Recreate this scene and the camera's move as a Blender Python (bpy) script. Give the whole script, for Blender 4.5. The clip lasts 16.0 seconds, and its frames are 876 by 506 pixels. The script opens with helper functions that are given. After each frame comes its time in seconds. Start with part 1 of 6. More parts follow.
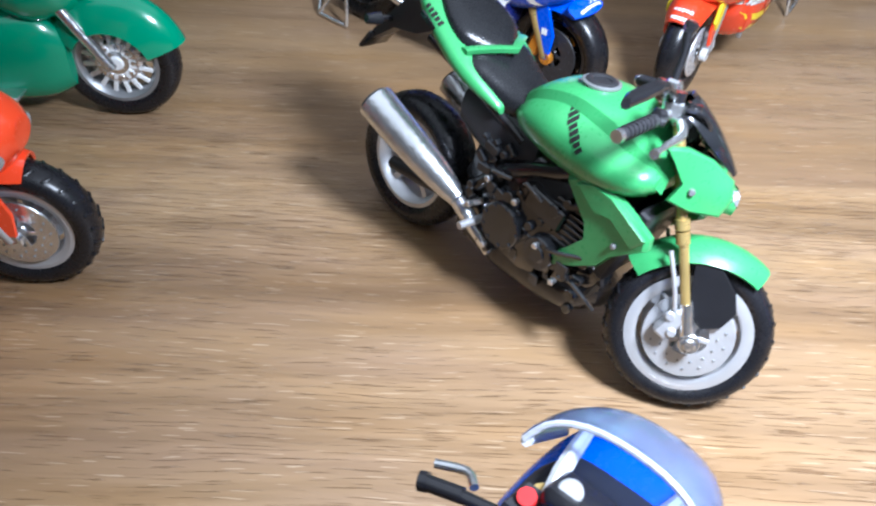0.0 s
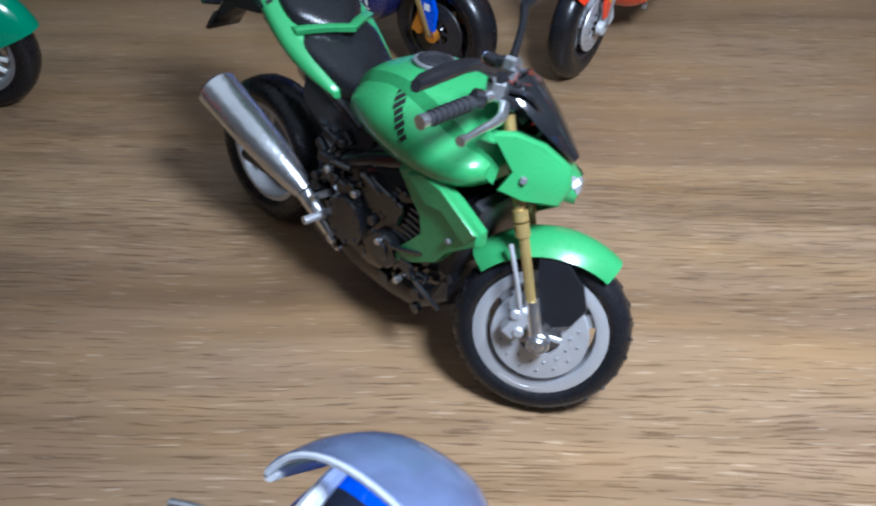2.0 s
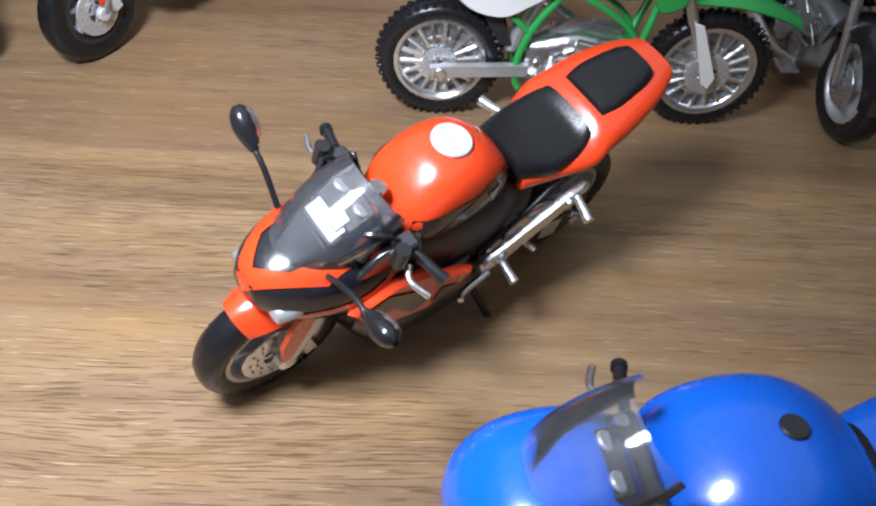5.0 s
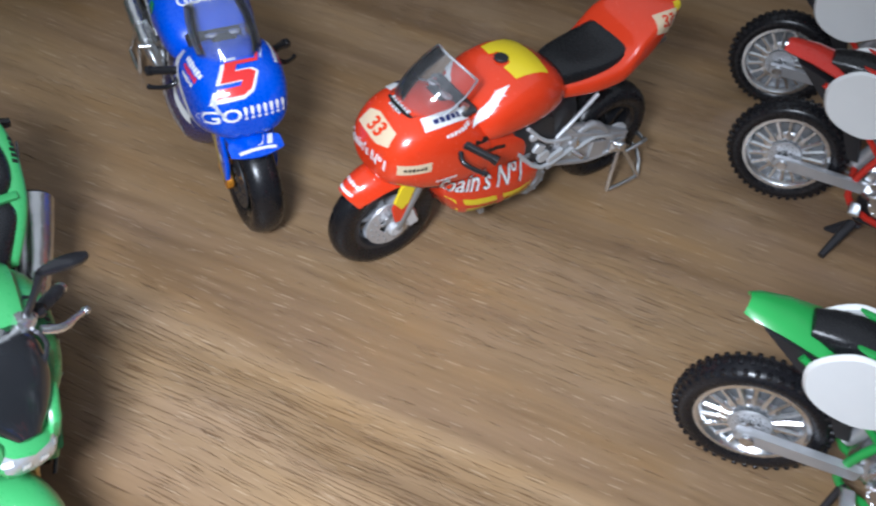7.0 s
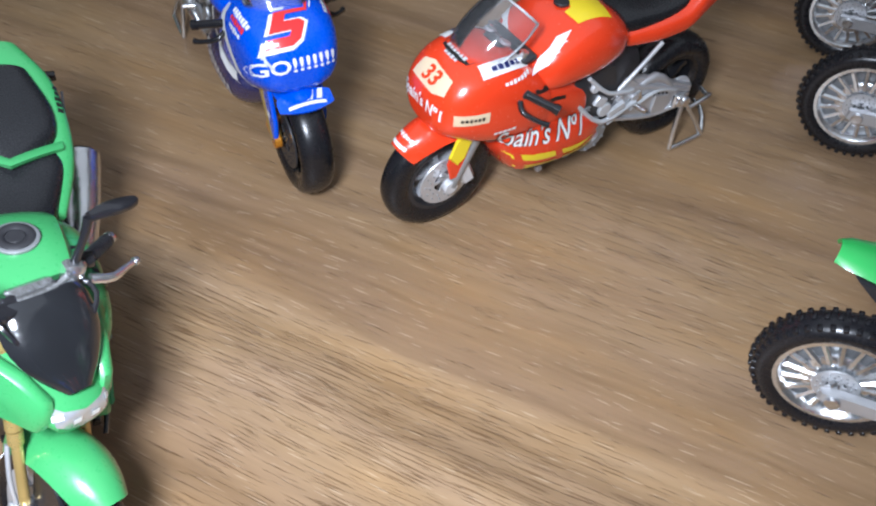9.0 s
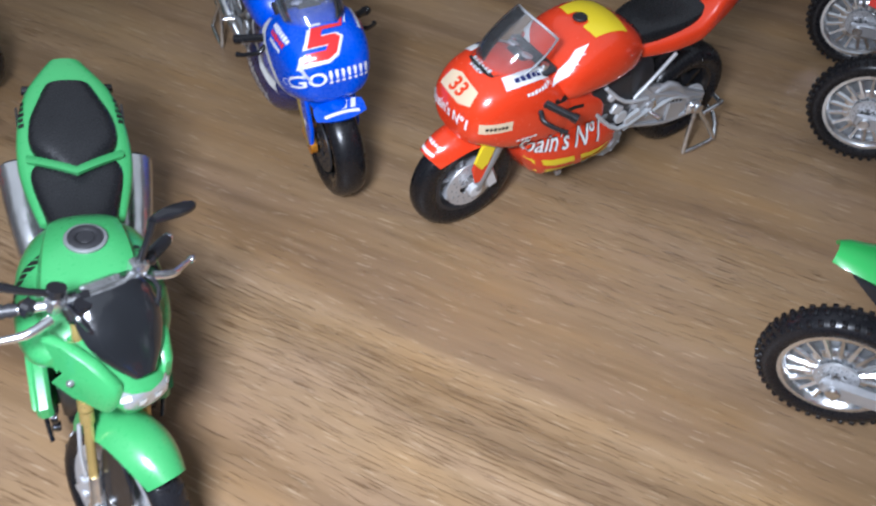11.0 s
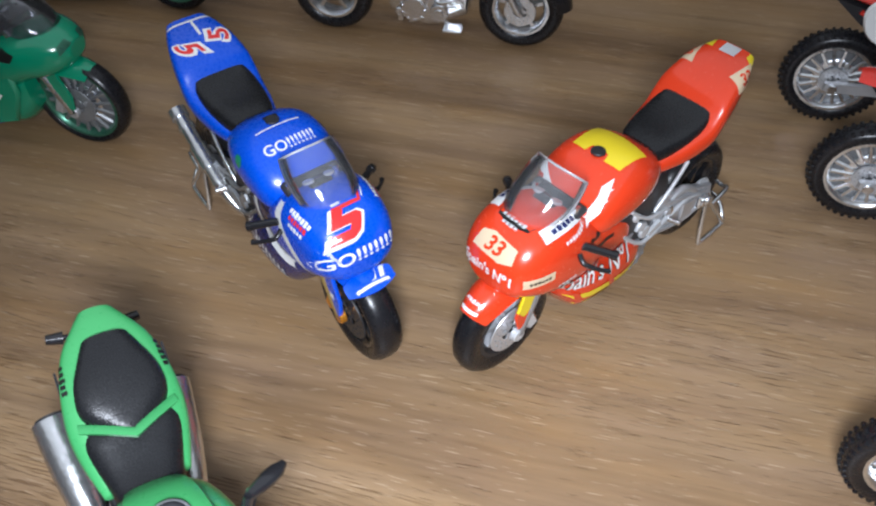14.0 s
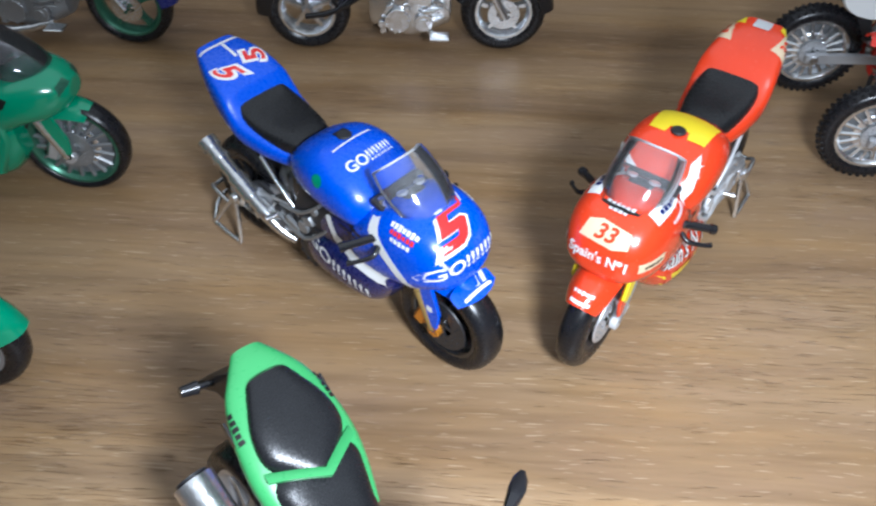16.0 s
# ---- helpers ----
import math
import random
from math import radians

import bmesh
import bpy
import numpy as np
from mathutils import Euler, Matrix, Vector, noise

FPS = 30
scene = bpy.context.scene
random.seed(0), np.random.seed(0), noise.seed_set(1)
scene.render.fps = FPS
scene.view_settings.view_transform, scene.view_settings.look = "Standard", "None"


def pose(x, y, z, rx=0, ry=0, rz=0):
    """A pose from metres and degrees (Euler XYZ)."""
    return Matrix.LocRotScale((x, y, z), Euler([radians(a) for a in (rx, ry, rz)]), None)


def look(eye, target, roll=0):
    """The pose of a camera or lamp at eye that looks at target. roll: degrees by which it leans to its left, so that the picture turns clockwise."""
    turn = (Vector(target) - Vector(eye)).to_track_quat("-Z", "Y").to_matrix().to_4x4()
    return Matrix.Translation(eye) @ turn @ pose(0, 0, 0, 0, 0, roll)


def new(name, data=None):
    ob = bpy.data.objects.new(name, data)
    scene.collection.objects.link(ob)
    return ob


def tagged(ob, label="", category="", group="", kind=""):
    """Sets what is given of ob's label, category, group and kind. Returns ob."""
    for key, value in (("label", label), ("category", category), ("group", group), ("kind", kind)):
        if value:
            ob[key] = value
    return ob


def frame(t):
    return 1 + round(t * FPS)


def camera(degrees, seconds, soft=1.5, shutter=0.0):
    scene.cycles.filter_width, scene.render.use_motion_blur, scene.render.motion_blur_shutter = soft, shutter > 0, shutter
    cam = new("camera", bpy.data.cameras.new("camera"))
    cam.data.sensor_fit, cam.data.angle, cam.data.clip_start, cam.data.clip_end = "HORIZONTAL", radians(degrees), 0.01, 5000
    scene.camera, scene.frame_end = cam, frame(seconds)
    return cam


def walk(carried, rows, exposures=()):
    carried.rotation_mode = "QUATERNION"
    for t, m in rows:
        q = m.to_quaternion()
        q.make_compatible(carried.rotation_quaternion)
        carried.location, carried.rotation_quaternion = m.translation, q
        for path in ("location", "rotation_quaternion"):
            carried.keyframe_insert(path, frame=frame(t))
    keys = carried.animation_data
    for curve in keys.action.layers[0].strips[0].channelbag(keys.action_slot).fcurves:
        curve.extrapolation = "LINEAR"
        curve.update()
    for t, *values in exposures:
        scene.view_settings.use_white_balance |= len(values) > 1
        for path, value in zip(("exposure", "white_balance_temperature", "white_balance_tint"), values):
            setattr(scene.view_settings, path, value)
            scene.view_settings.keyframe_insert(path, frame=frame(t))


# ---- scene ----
cam = camera(55.91, 16.0, soft=2.2, shutter=0.4)
PATH = [
    (0, (-0.03087, -0.14087, 0.13809), (-0.03048, 0.00687, 0.00328), 2.57),
    (0.5, (-0.03799, -0.13413, 0.12750), (-0.03317, 0.01433, -0.00643), 3.41),
    (1, (-0.02701, -0.12996, 0.12774), (-0.02168, 0.01712, -0.00768), 3.19),
    (1.5, (-0.01807, -0.13310, 0.12980), (-0.01336, 0.01309, -0.00661), 2.70),
    (2, (-0.00103, -0.12864, 0.13217), (0.00136, 0.01596, -0.00598), 1.49),
    (2.5, (0.00438, -0.12100, 0.12682), (0.00977, 0.02206, -0.01284), 2.17),
    (2.8, (-0.00001, -0.14125, 0.13625), (0.00224, 0.00226, -0.00304), 1.83),
    (3, (0.02513, -0.13547, 0.14018), (0.02305, 0.00448, -0.00268), -0.17),
    (3.1, (0.03671, -0.14033, 0.14308), (0.03766, 0.00208, 0.00266), 1.41),
    (3.3, (0.06059, -0.13844, 0.13954), (0.06066, 0.00448, -0.00036), 0.54),
    (3.5, (0.07700, -0.13983, 0.13721), (0.08093, 0.00393, -0.00178), 1.88),
    (3.7, (0.09156, -0.14006, 0.13699), (0.09884, 0.00324, -0.00233), 2.53),
    (5.8, (0.14174, -0.13012, 0.15555), (0.14399, 0.01074, 0.01360), 8.56),
    (6, (0.13780, -0.11689, 0.15708), (0.13252, 0.02356, 0.01479), 10.53),
    (6.2, (0.12321, -0.10012, 0.15418), (0.11496, 0.04108, 0.01278), 14.04),
    (6.4, (0.11962, -0.08714, 0.16317), (0.10001, 0.05120, 0.02007), 12.98),
    (6.6, (0.11374, -0.06956, 0.17532), (0.08887, 0.06514, 0.02960), 12.57),
    (7, (0.10355, -0.05867, 0.17914), (0.06544, 0.07077, 0.03152), 8.94),
    (7.5, (0.09809, -0.05824, 0.16131), (0.05739, 0.06910, 0.01255), 8.04),
    (8, (0.10000, -0.05847, 0.16395), (0.05748, 0.06763, 0.01464), 7.12),
    (10.5, (0.09911, -0.06339, 0.16798), (0.05126, 0.05929, 0.01745), 4.81),
    (11, (0.10136, -0.06929, 0.17694), (0.05192, 0.05269, 0.02635), 4.35),
    (11.5, (0.09948, -0.08477, 0.17427), (0.04820, 0.03865, 0.02549), 4.04),
    (12, (0.09752, -0.07429, 0.16732), (0.04818, 0.04807, 0.01700), 4.87),
    (12.5, (0.09996, -0.07342, 0.17452), (0.05198, 0.05000, 0.02465), 2.78),
    (13, (0.09538, -0.04794, 0.17965), (0.05246, 0.07770, 0.03008), -0.85),
    (13.5, (0.08521, -0.04053, 0.19158), (0.04085, 0.08990, 0.04659), -1.89),
    (14, (0.06474, -0.05029, 0.19476), (0.02733, 0.08124, 0.04881), -1.13),
    (14.5, (0.04405, -0.04942, 0.18444), (0.01998, 0.08403, 0.03742), 0.37),
    (15, (0.01456, -0.05785, 0.18614), (-0.00493, 0.07616, 0.03896), 1.57),
    (15.3, (0.00350, -0.06116, 0.18758), (-0.01340, 0.07382, 0.04097), 1.92),
    (15.5, (0.00342, -0.06208, 0.18942), (-0.01189, 0.07526, 0.04485), 1.51),
    (16, (0.00643, -0.05978, 0.18733), (-0.00033, 0.08088, 0.04531), 0.99),
]
EXPOSURES = [
    (0.0, 0.42, 5720, 9), (0.5, 0.42, 5720, 8), (1.0, 0.10, 5670, 8), (1.5, -0.13, 5670, 8), (2.0, -0.46, 5470, 8), (2.5, -0.28, 5420, 8), (3.0, -0.64, 5370, 8),
    (3.3, -0.56, 5830, 10), (3.5, -0.38, 6070, 11), (5.9, -0.26, 6220, 11), (6.5, -0.34, 5770, 8), (7.0, -0.43, 6010, 9), (7.5, -0.17, 6110, 10), (8.0, -0.16, 6010, 10),
    (10.5, -0.22, 6030, 11), (11.0, -0.34, 5960, 11), (11.5, -0.33, 5960, 10), (12.0, -0.14, 5770, 9), (12.5, -0.13, 5770, 9), (13.0, -0.17, 6010, 9), (13.5, -0.39, 6170, 11),
    (14.0, -0.17, 6170, 10), (14.5, 0.06, 6010, 9), (15.0, 0.11, 5960, 8), (15.5, 0.07, 5960, 7), (16.0, 0.18, 5960, 7),
]
walk(cam, [(t, look(eye, target, roll)) for t, eye, target, roll in PATH], EXPOSURES)

# ---- light: one torch held over the table in a dim room ----
world = bpy.data.worlds.new("world")
scene.world = world
world.use_nodes = True
world.node_tree.nodes["Background"].inputs[0].default_value = (0.93, 0.96, 1.0, 1)
world.node_tree.nodes["Background"].inputs[1].default_value = 0.66

torch = bpy.data.lights.new("torch", "SPOT")
torch.energy = 5.0
torch.spot_size, torch.spot_blend = radians(120), 1.0
torch.shadow_soft_size = 0.024
torch.color = (0.92, 0.965, 1.05)
torch_ob = new("torch", torch)
torch_ob.matrix_world = look((0.070, -0.092, 0.198), (0.056, 0.002, 0.0))

# ---- materials ----


def nodes_of(name):
    m = bpy.data.materials.new(name)
    m.use_nodes = True
    t = m.node_tree
    return m, t.nodes, t.links, t.nodes["Principled BSDF"]


def coords(nodes, links, scale):
    tc = nodes.new("ShaderNodeTexCoord")
    mp = nodes.new("ShaderNodeMapping")
    mp.inputs["Scale"].default_value = scale
    links.new(tc.outputs["Object"], mp.inputs["Vector"])
    return mp.outputs["Vector"]


def noise_tex(nodes, links, vec, scale, detail=4.0, rough=0.55):
    n = nodes.new("ShaderNodeTexNoise")
    n.inputs["Scale"].default_value = scale
    n.inputs["Detail"].default_value = detail
    n.inputs["Roughness"].default_value = rough
    links.new(vec, n.inputs["Vector"])
    return n.outputs["Fac"]


def ramp(nodes, links, fac, stops):
    r = nodes.new("ShaderNodeValToRGB")
    e = r.color_ramp.elements
    e[0].position, e[0].color = stops[0][0], (*stops[0][1], 1)
    e[1].position, e[1].color = stops[-1][0], (*stops[-1][1], 1)
    for p, c in stops[1:-1]:
        k = e.new(p)
        k.color = (*c, 1)
    links.new(fac, r.inputs["Fac"])
    return r.outputs["Color"]


def bump(nodes, links, bsdf, fac, strength, distance):
    b = nodes.new("ShaderNodeBump")
    b.inputs["Strength"].default_value = strength
    b.inputs["Distance"].default_value = distance
    links.new(fac, b.inputs["Height"])
    links.new(b.outputs["Normal"], bsdf.inputs["Normal"])


def plastic(name, color, rough=0.3, coat=0.0, metal=0.0, vary=0.12, grain=900.0, relief=0.00004, spread=0.12, spec=0.5):
    """Moulded or painted model surface with slight colour drift, uneven gloss and fine relief."""
    m, nodes, links, bsdf = nodes_of(name)
    v = coords(nodes, links, (1, 1, 1))
    big = noise_tex(nodes, links, v, 60.0, 3.0)
    dark = tuple(c * (1 - vary) for c in color)
    lite = tuple(min(1.0, c * (1 + vary)) for c in color)
    links.new(ramp(nodes, links, big, [(0.3, dark), (0.7, lite)]), bsdf.inputs["Base Color"])
    fine = noise_tex(nodes, links, v, grain, 5.0, 0.65)
    rr = nodes.new("ShaderNodeMapRange")
    rr.inputs["To Min"].default_value = max(0.03, rough - spread)
    rr.inputs["To Max"].default_value = min(1.0, rough + spread)
    links.new(fine, rr.inputs["Value"])
    links.new(rr.outputs["Result"], bsdf.inputs["Roughness"])
    bsdf.inputs["Metallic"].default_value = metal
    bsdf.inputs["Specular IOR Level"].default_value = spec
    bsdf.inputs["Coat Weight"].default_value = coat
    bsdf.inputs["Coat Roughness"].default_value = 0.08
    bump(nodes, links, bsdf, fine, 0.35, relief)
    return m


def clear(name, color, haze=0.0, rough=0.07, gloss=1.45, film=(0.75, 0.78, 0.82)):
    """Thin moulded window: clear with gloss by angle, and a little haze."""
    m, nodes, links, bsdf = nodes_of(name)
    out = nodes["Material Output"]
    bsdf.inputs["Base Color"].default_value = (*film, 1)
    bsdf.inputs["Roughness"].default_value = 0.3
    thru = nodes.new("ShaderNodeBsdfTransparent")
    thru.inputs["Color"].default_value = (*color, 1)
    shine = nodes.new("ShaderNodeBsdfGlossy")
    shine.inputs["Roughness"].default_value = rough
    fres = nodes.new("ShaderNodeFresnel")
    fres.inputs["IOR"].default_value = gloss
    v = coords(nodes, links, (1, 1, 1))
    b = nodes.new("ShaderNodeBump")
    b.inputs["Strength"].default_value, b.inputs["Distance"].default_value = 0.2, 0.0003
    links.new(noise_tex(nodes, links, v, 150.0), b.inputs["Height"])
    links.new(b.outputs["Normal"], shine.inputs["Normal"])
    one, two = nodes.new("ShaderNodeMixShader"), nodes.new("ShaderNodeMixShader")
    scr = nodes.new("ShaderNodeMapRange")
    scr.inputs["To Min"].default_value, scr.inputs["To Max"].default_value = haze * 0.5, haze * 1.5
    links.new(noise_tex(nodes, links, v, 320.0, 5.0), scr.inputs["Value"])
    links.new(scr.outputs["Result"], one.inputs[0])
    links.new(thru.outputs[0], one.inputs[1])
    links.new(bsdf.outputs[0], one.inputs[2])
    links.new(fres.outputs[0], two.inputs[0])
    links.new(one.outputs[0], two.inputs[1])
    links.new(shine.outputs[0], two.inputs[2])
    links.new(two.outputs[0], out.inputs["Surface"])
    return m


def wood_material():
    m, nodes, links, bsdf = nodes_of("walnut_laminate")
    warp_v = coords(nodes, links, (4.0, 12.0, 1.0))
    warp = noise_tex(nodes, links, warp_v, 1.6, 3.0)
    tc = nodes.new("ShaderNodeTexCoord")
    shift = nodes.new("ShaderNodeVectorMath")
    shift.operation = "MULTIPLY_ADD"
    comb = nodes.new("ShaderNodeCombineXYZ")
    links.new(warp, comb.inputs["Y"])
    links.new(comb.outputs["Vector"], shift.inputs[0])
    shift.inputs[1].default_value = (0, 0.010, 0)
    links.new(tc.outputs["Object"], shift.inputs[2])

    def stretched(sx, sy, scale, detail, rough):
        mp = nodes.new("ShaderNodeMapping")
        mp.inputs["Scale"].default_value = (sx, sy, 1)
        links.new(shift.outputs["Vector"], mp.inputs["Vector"])
        return noise_tex(nodes, links, mp.outputs["Vector"], scale, detail, rough)

    bands = stretched(1.6, 26.0, 1.0, 4.0, 0.5)
    middle = stretched(9.0, 150.0, 1.0, 3.0, 0.5)
    streak = stretched(34.0, 620.0, 1.0, 4.0, 0.6)
    lines = stretched(80.0, 2300.0, 1.0, 3.0, 0.5)
    dens = stretched(3.0, 22.0, 1.0, 2.0, 0.5)
    shift_by = nodes.new("ShaderNodeMapRange")
    shift_by.inputs["From Min"].default_value, shift_by.inputs["From Max"].default_value = 0.34, 0.66
    shift_by.inputs["To Min"].default_value, shift_by.inputs["To Max"].default_value = 0.08, -0.06
    links.new(dens, shift_by.inputs["Value"])
    add = nodes.new("ShaderNodeMath")
    links.new(lines, add.inputs[0])
    links.new(shift_by.outputs["Result"], add.inputs[1])
    place = nodes.new("ShaderNodeSeparateXYZ")
    links.new(tc.outputs["Object"], place.inputs[0])
    front = nodes.new("ShaderNodeMapRange")
    front.inputs["From Min"].default_value, front.inputs["From Max"].default_value = -0.13, 0.01
    front.inputs["To Min"].default_value, front.inputs["To Max"].default_value = -0.045, 0.030
    slant = nodes.new("ShaderNodeMath")
    slant.operation = "MULTIPLY_ADD"
    slant.inputs[1].default_value = 0.5
    links.new(place.outputs["X"], slant.inputs[0])
    links.new(place.outputs["Y"], slant.inputs[2])
    links.new(slant.outputs[0], front.inputs["Value"])
    plus = nodes.new("ShaderNodeMath")
    links.new(add.outputs[0], plus.inputs[0])
    links.new(front.outputs["Result"], plus.inputs[1])
    pores = plus.outputs[0]
    flecks = stretched(75.0, 1300.0, 1.3, 1.0, 0.5)
    base = ramp(nodes, links, bands, [(0.30, (0.150, 0.087, 0.044)), (0.43, (0.261, 0.163, 0.085)), (0.58, (0.324, 0.211, 0.113)), (0.72, (0.195, 0.119, 0.061))])
    soft = ramp(nodes, links, middle, [(0.30, (0.80, 0.78, 0.75)), (0.50, (1.0, 1.0, 1.0)), (0.72, (1.08, 1.08, 1.08))])
    tint = ramp(nodes, links, stretched(14.0, 60.0, 1.0, 3.0, 0.55), [(0.32, (0.97, 0.98, 1.08)), (0.50, (1.0, 1.0, 1.0)), (0.68, (1.05, 1.0, 0.88))])
    fine = ramp(nodes, links, streak, [(0.30, (0.88, 0.86, 0.84)), (0.46, (0.97, 0.97, 0.96)), (0.70, (1.06, 1.06, 1.06))])
    dark = ramp(nodes, links, pores, [(0.372, (0.60, 0.53, 0.46)), (0.400, (1, 1, 1))])
    pale = ramp(nodes, links, flecks, [(0.67, (0, 0, 0)), (0.70, (0.12, 0.105, 0.08))])

    def mix(kind, a, b, fac=1.0):
        x = nodes.new("ShaderNodeMix")
        x.data_type, x.blend_type = "RGBA", kind
        x.inputs["Factor"].default_value = fac
        links.new(a, x.inputs["A"])
        links.new(b, x.inputs["B"])
        return x.outputs["Result"]

    col = mix("ADD", mix("MULTIPLY", mix("MULTIPLY", mix("MULTIPLY", mix("MULTIPLY", base, tint), soft), fine), dark, 0.9), pale)
    links.new(col, bsdf.inputs["Base Color"])
    rr = nodes.new("ShaderNodeMapRange")
    rr.inputs["To Min"].default_value, rr.inputs["To Max"].default_value = 0.34, 0.52
    links.new(streak, rr.inputs["Value"])
    links.new(rr.outputs["Result"], bsdf.inputs["Roughness"])
    groove = nodes.new("ShaderNodeMapRange")
    groove.inputs["From Min"].default_value, groove.inputs["From Max"].default_value = 0.36, 0.42
    links.new(pores, groove.inputs["Value"])
    bump(nodes, links, bsdf, groove.outputs["Result"], 0.62, 0.0003)
    return m


WOOD = wood_material()
RUBBER = plastic("tyre_rubber", (0.011, 0.011, 0.013), 0.28, vary=0.3, grain=500, relief=0.00012, spec=0.4)
BLACK = plastic("black_plastic", (0.013, 0.013, 0.015), 0.22, coat=0.3, vary=0.3)
GLOSS = plastic("gloss_black", (0.013, 0.014, 0.016), 0.14, coat=0.8, vary=0.3, grain=420, relief=0.00022)
SATIN = plastic("satin_black", (0.023, 0.023, 0.026), 0.42, vary=0.25, grain=1400, relief=0.0001)
VINYL = plastic("seat_vinyl", (0.011, 0.0115, 0.013), 0.27, vary=0.2, grain=2200, relief=0.00014, spec=0.45)
CHROME = plastic("plated_plastic", (0.78, 0.80, 0.82), 0.22, coat=0.2, metal=0.94, vary=0.14, grain=320, relief=0.0007)
SILVER = plastic("silver_paint", (0.60, 0.61, 0.63), 0.38, metal=0.6, vary=0.15, grain=600, relief=0.00015)
PALE = plastic("pale_silver_paint", (0.64, 0.66, 0.68), 0.40, metal=0.35, vary=0.16, grain=700, relief=0.0005)
STEEL = plastic("grey_metal", (0.30, 0.31, 0.32), 0.38, metal=0.55, vary=0.2, grain=500, relief=0.0002)
GOLD = plastic("gold_paint", (0.46, 0.33, 0.12), 0.30, metal=0.55, vary=0.25, grain=420, relief=0.0002)
ORANGE_GOLD = plastic("amber_gold_paint", (0.75, 0.30, 0.03), 0.3, metal=0.6, vary=0.2)
LIME = plastic("lime_green_paint", (0.052, 0.31, 0.100), 0.30, coat=0.4, vary=0.05)
DIRT_GREEN = plastic("bright_green_plastic", (0.03, 0.36, 0.075), 0.34, coat=0.3, vary=0.07)
DEEP_GREEN = plastic("deep_green_paint", (0.006, 0.26, 0.135), 0.22, coat=0.6, vary=0.08)
RIM_GREEN = plastic("dark_green_plating", (0.05, 0.17, 0.11), 0.3, metal=0.5, vary=0.15)
BLUE = plastic("royal_blue_paint", (0.002, 0.080, 0.64), 0.28, coat=0.25, vary=0.08)
NAVY = plastic("navy_paint", (0.008, 0.015, 0.11), 0.28, coat=0.5, vary=0.1)
SKY = plastic("bright_blue_paint", (0.008, 0.13, 0.72), 0.26, coat=0.5, vary=0.06)
RED = plastic("orange_red_paint", (0.72, 0.048, 0.012), 0.24, coat=0.6, vary=0.06)
RED_ORANGE = plastic("red_orange_paint", (0.80, 0.062, 0.014), 0.24, coat=0.6, vary=0.06)
SCARLET = plastic("scarlet_plastic", (0.60, 0.03, 0.018), 0.3, coat=0.3, vary=0.08)
WHITE = plastic("white_plastic", (0.80, 0.81, 0.80), 0.38, coat=0.2, vary=0.03)
CREAM = plastic("cream_print", (0.70, 0.55, 0.37), 0.4, vary=0.05)
YELLOW = plastic("yellow_print", (0.80, 0.62, 0.02), 0.35, coat=0.3, vary=0.05)
PRINT_RED = plastic("red_print", (0.72, 0.03, 0.03), 0.35, vary=0.05)
PRINT_BLACK = plastic("black_print", (0.01, 0.01, 0.01), 0.4, vary=0.1)
VIOLET = plastic("violet_print", (0.03, 0.02, 0.18), 0.35, vary=0.1)
SMOKE = clear("smoked_window", (0.72, 0.72, 0.75), 0.03)
CLEAR = clear("clear_window", (0.95, 0.955, 0.965), 0.05)
BLUISH = clear("pale_blue_window", (0.74, 0.80, 0.96), 0.23, 0.2, film=(0.42, 0.52, 0.86))
LAMP = plastic("silvered_lamp", (0.50, 0.53, 0.55), 0.18, coat=0.8, metal=0.6, vary=0.3, grain=260, relief=0.0012)
WALL = plastic("room_wall_paint", (0.30, 0.28, 0.26), 0.8, vary=0.06, grain=60)

# ---- mesh tools; sizes in millimetres ----
S = 0.001


def lerp(a, b, f):
    return tuple(p + (q - p) * f for p, q in zip(a, b))


def spline(points, sub):
    """Points and sub - 1 smooth steps between each two."""
    out, n = [], len(points)
    for i in range(n - 1):
        p0, p1, p2, p3 = points[max(i - 1, 0)], points[i], points[i + 1], points[min(i + 2, n - 1)]
        for k in range(sub):
            f = k / sub
            out.append(tuple(0.5 * (2 * b + (c - a) * f + (2 * a - 5 * b + 4 * c - d) * f * f + (3 * b - a - 3 * c + d) * f**3) for a, b, c, d in zip(p0, p1, p2, p3)))
    return out + [tuple(points[-1])]


def rounded(points, sub=3):
    """A closed outline with smooth corners."""
    p = list(points)
    fine = spline(p[-2:] + p + p[:2], sub)
    return fine[2 * sub:2 * sub + sub * len(p)]


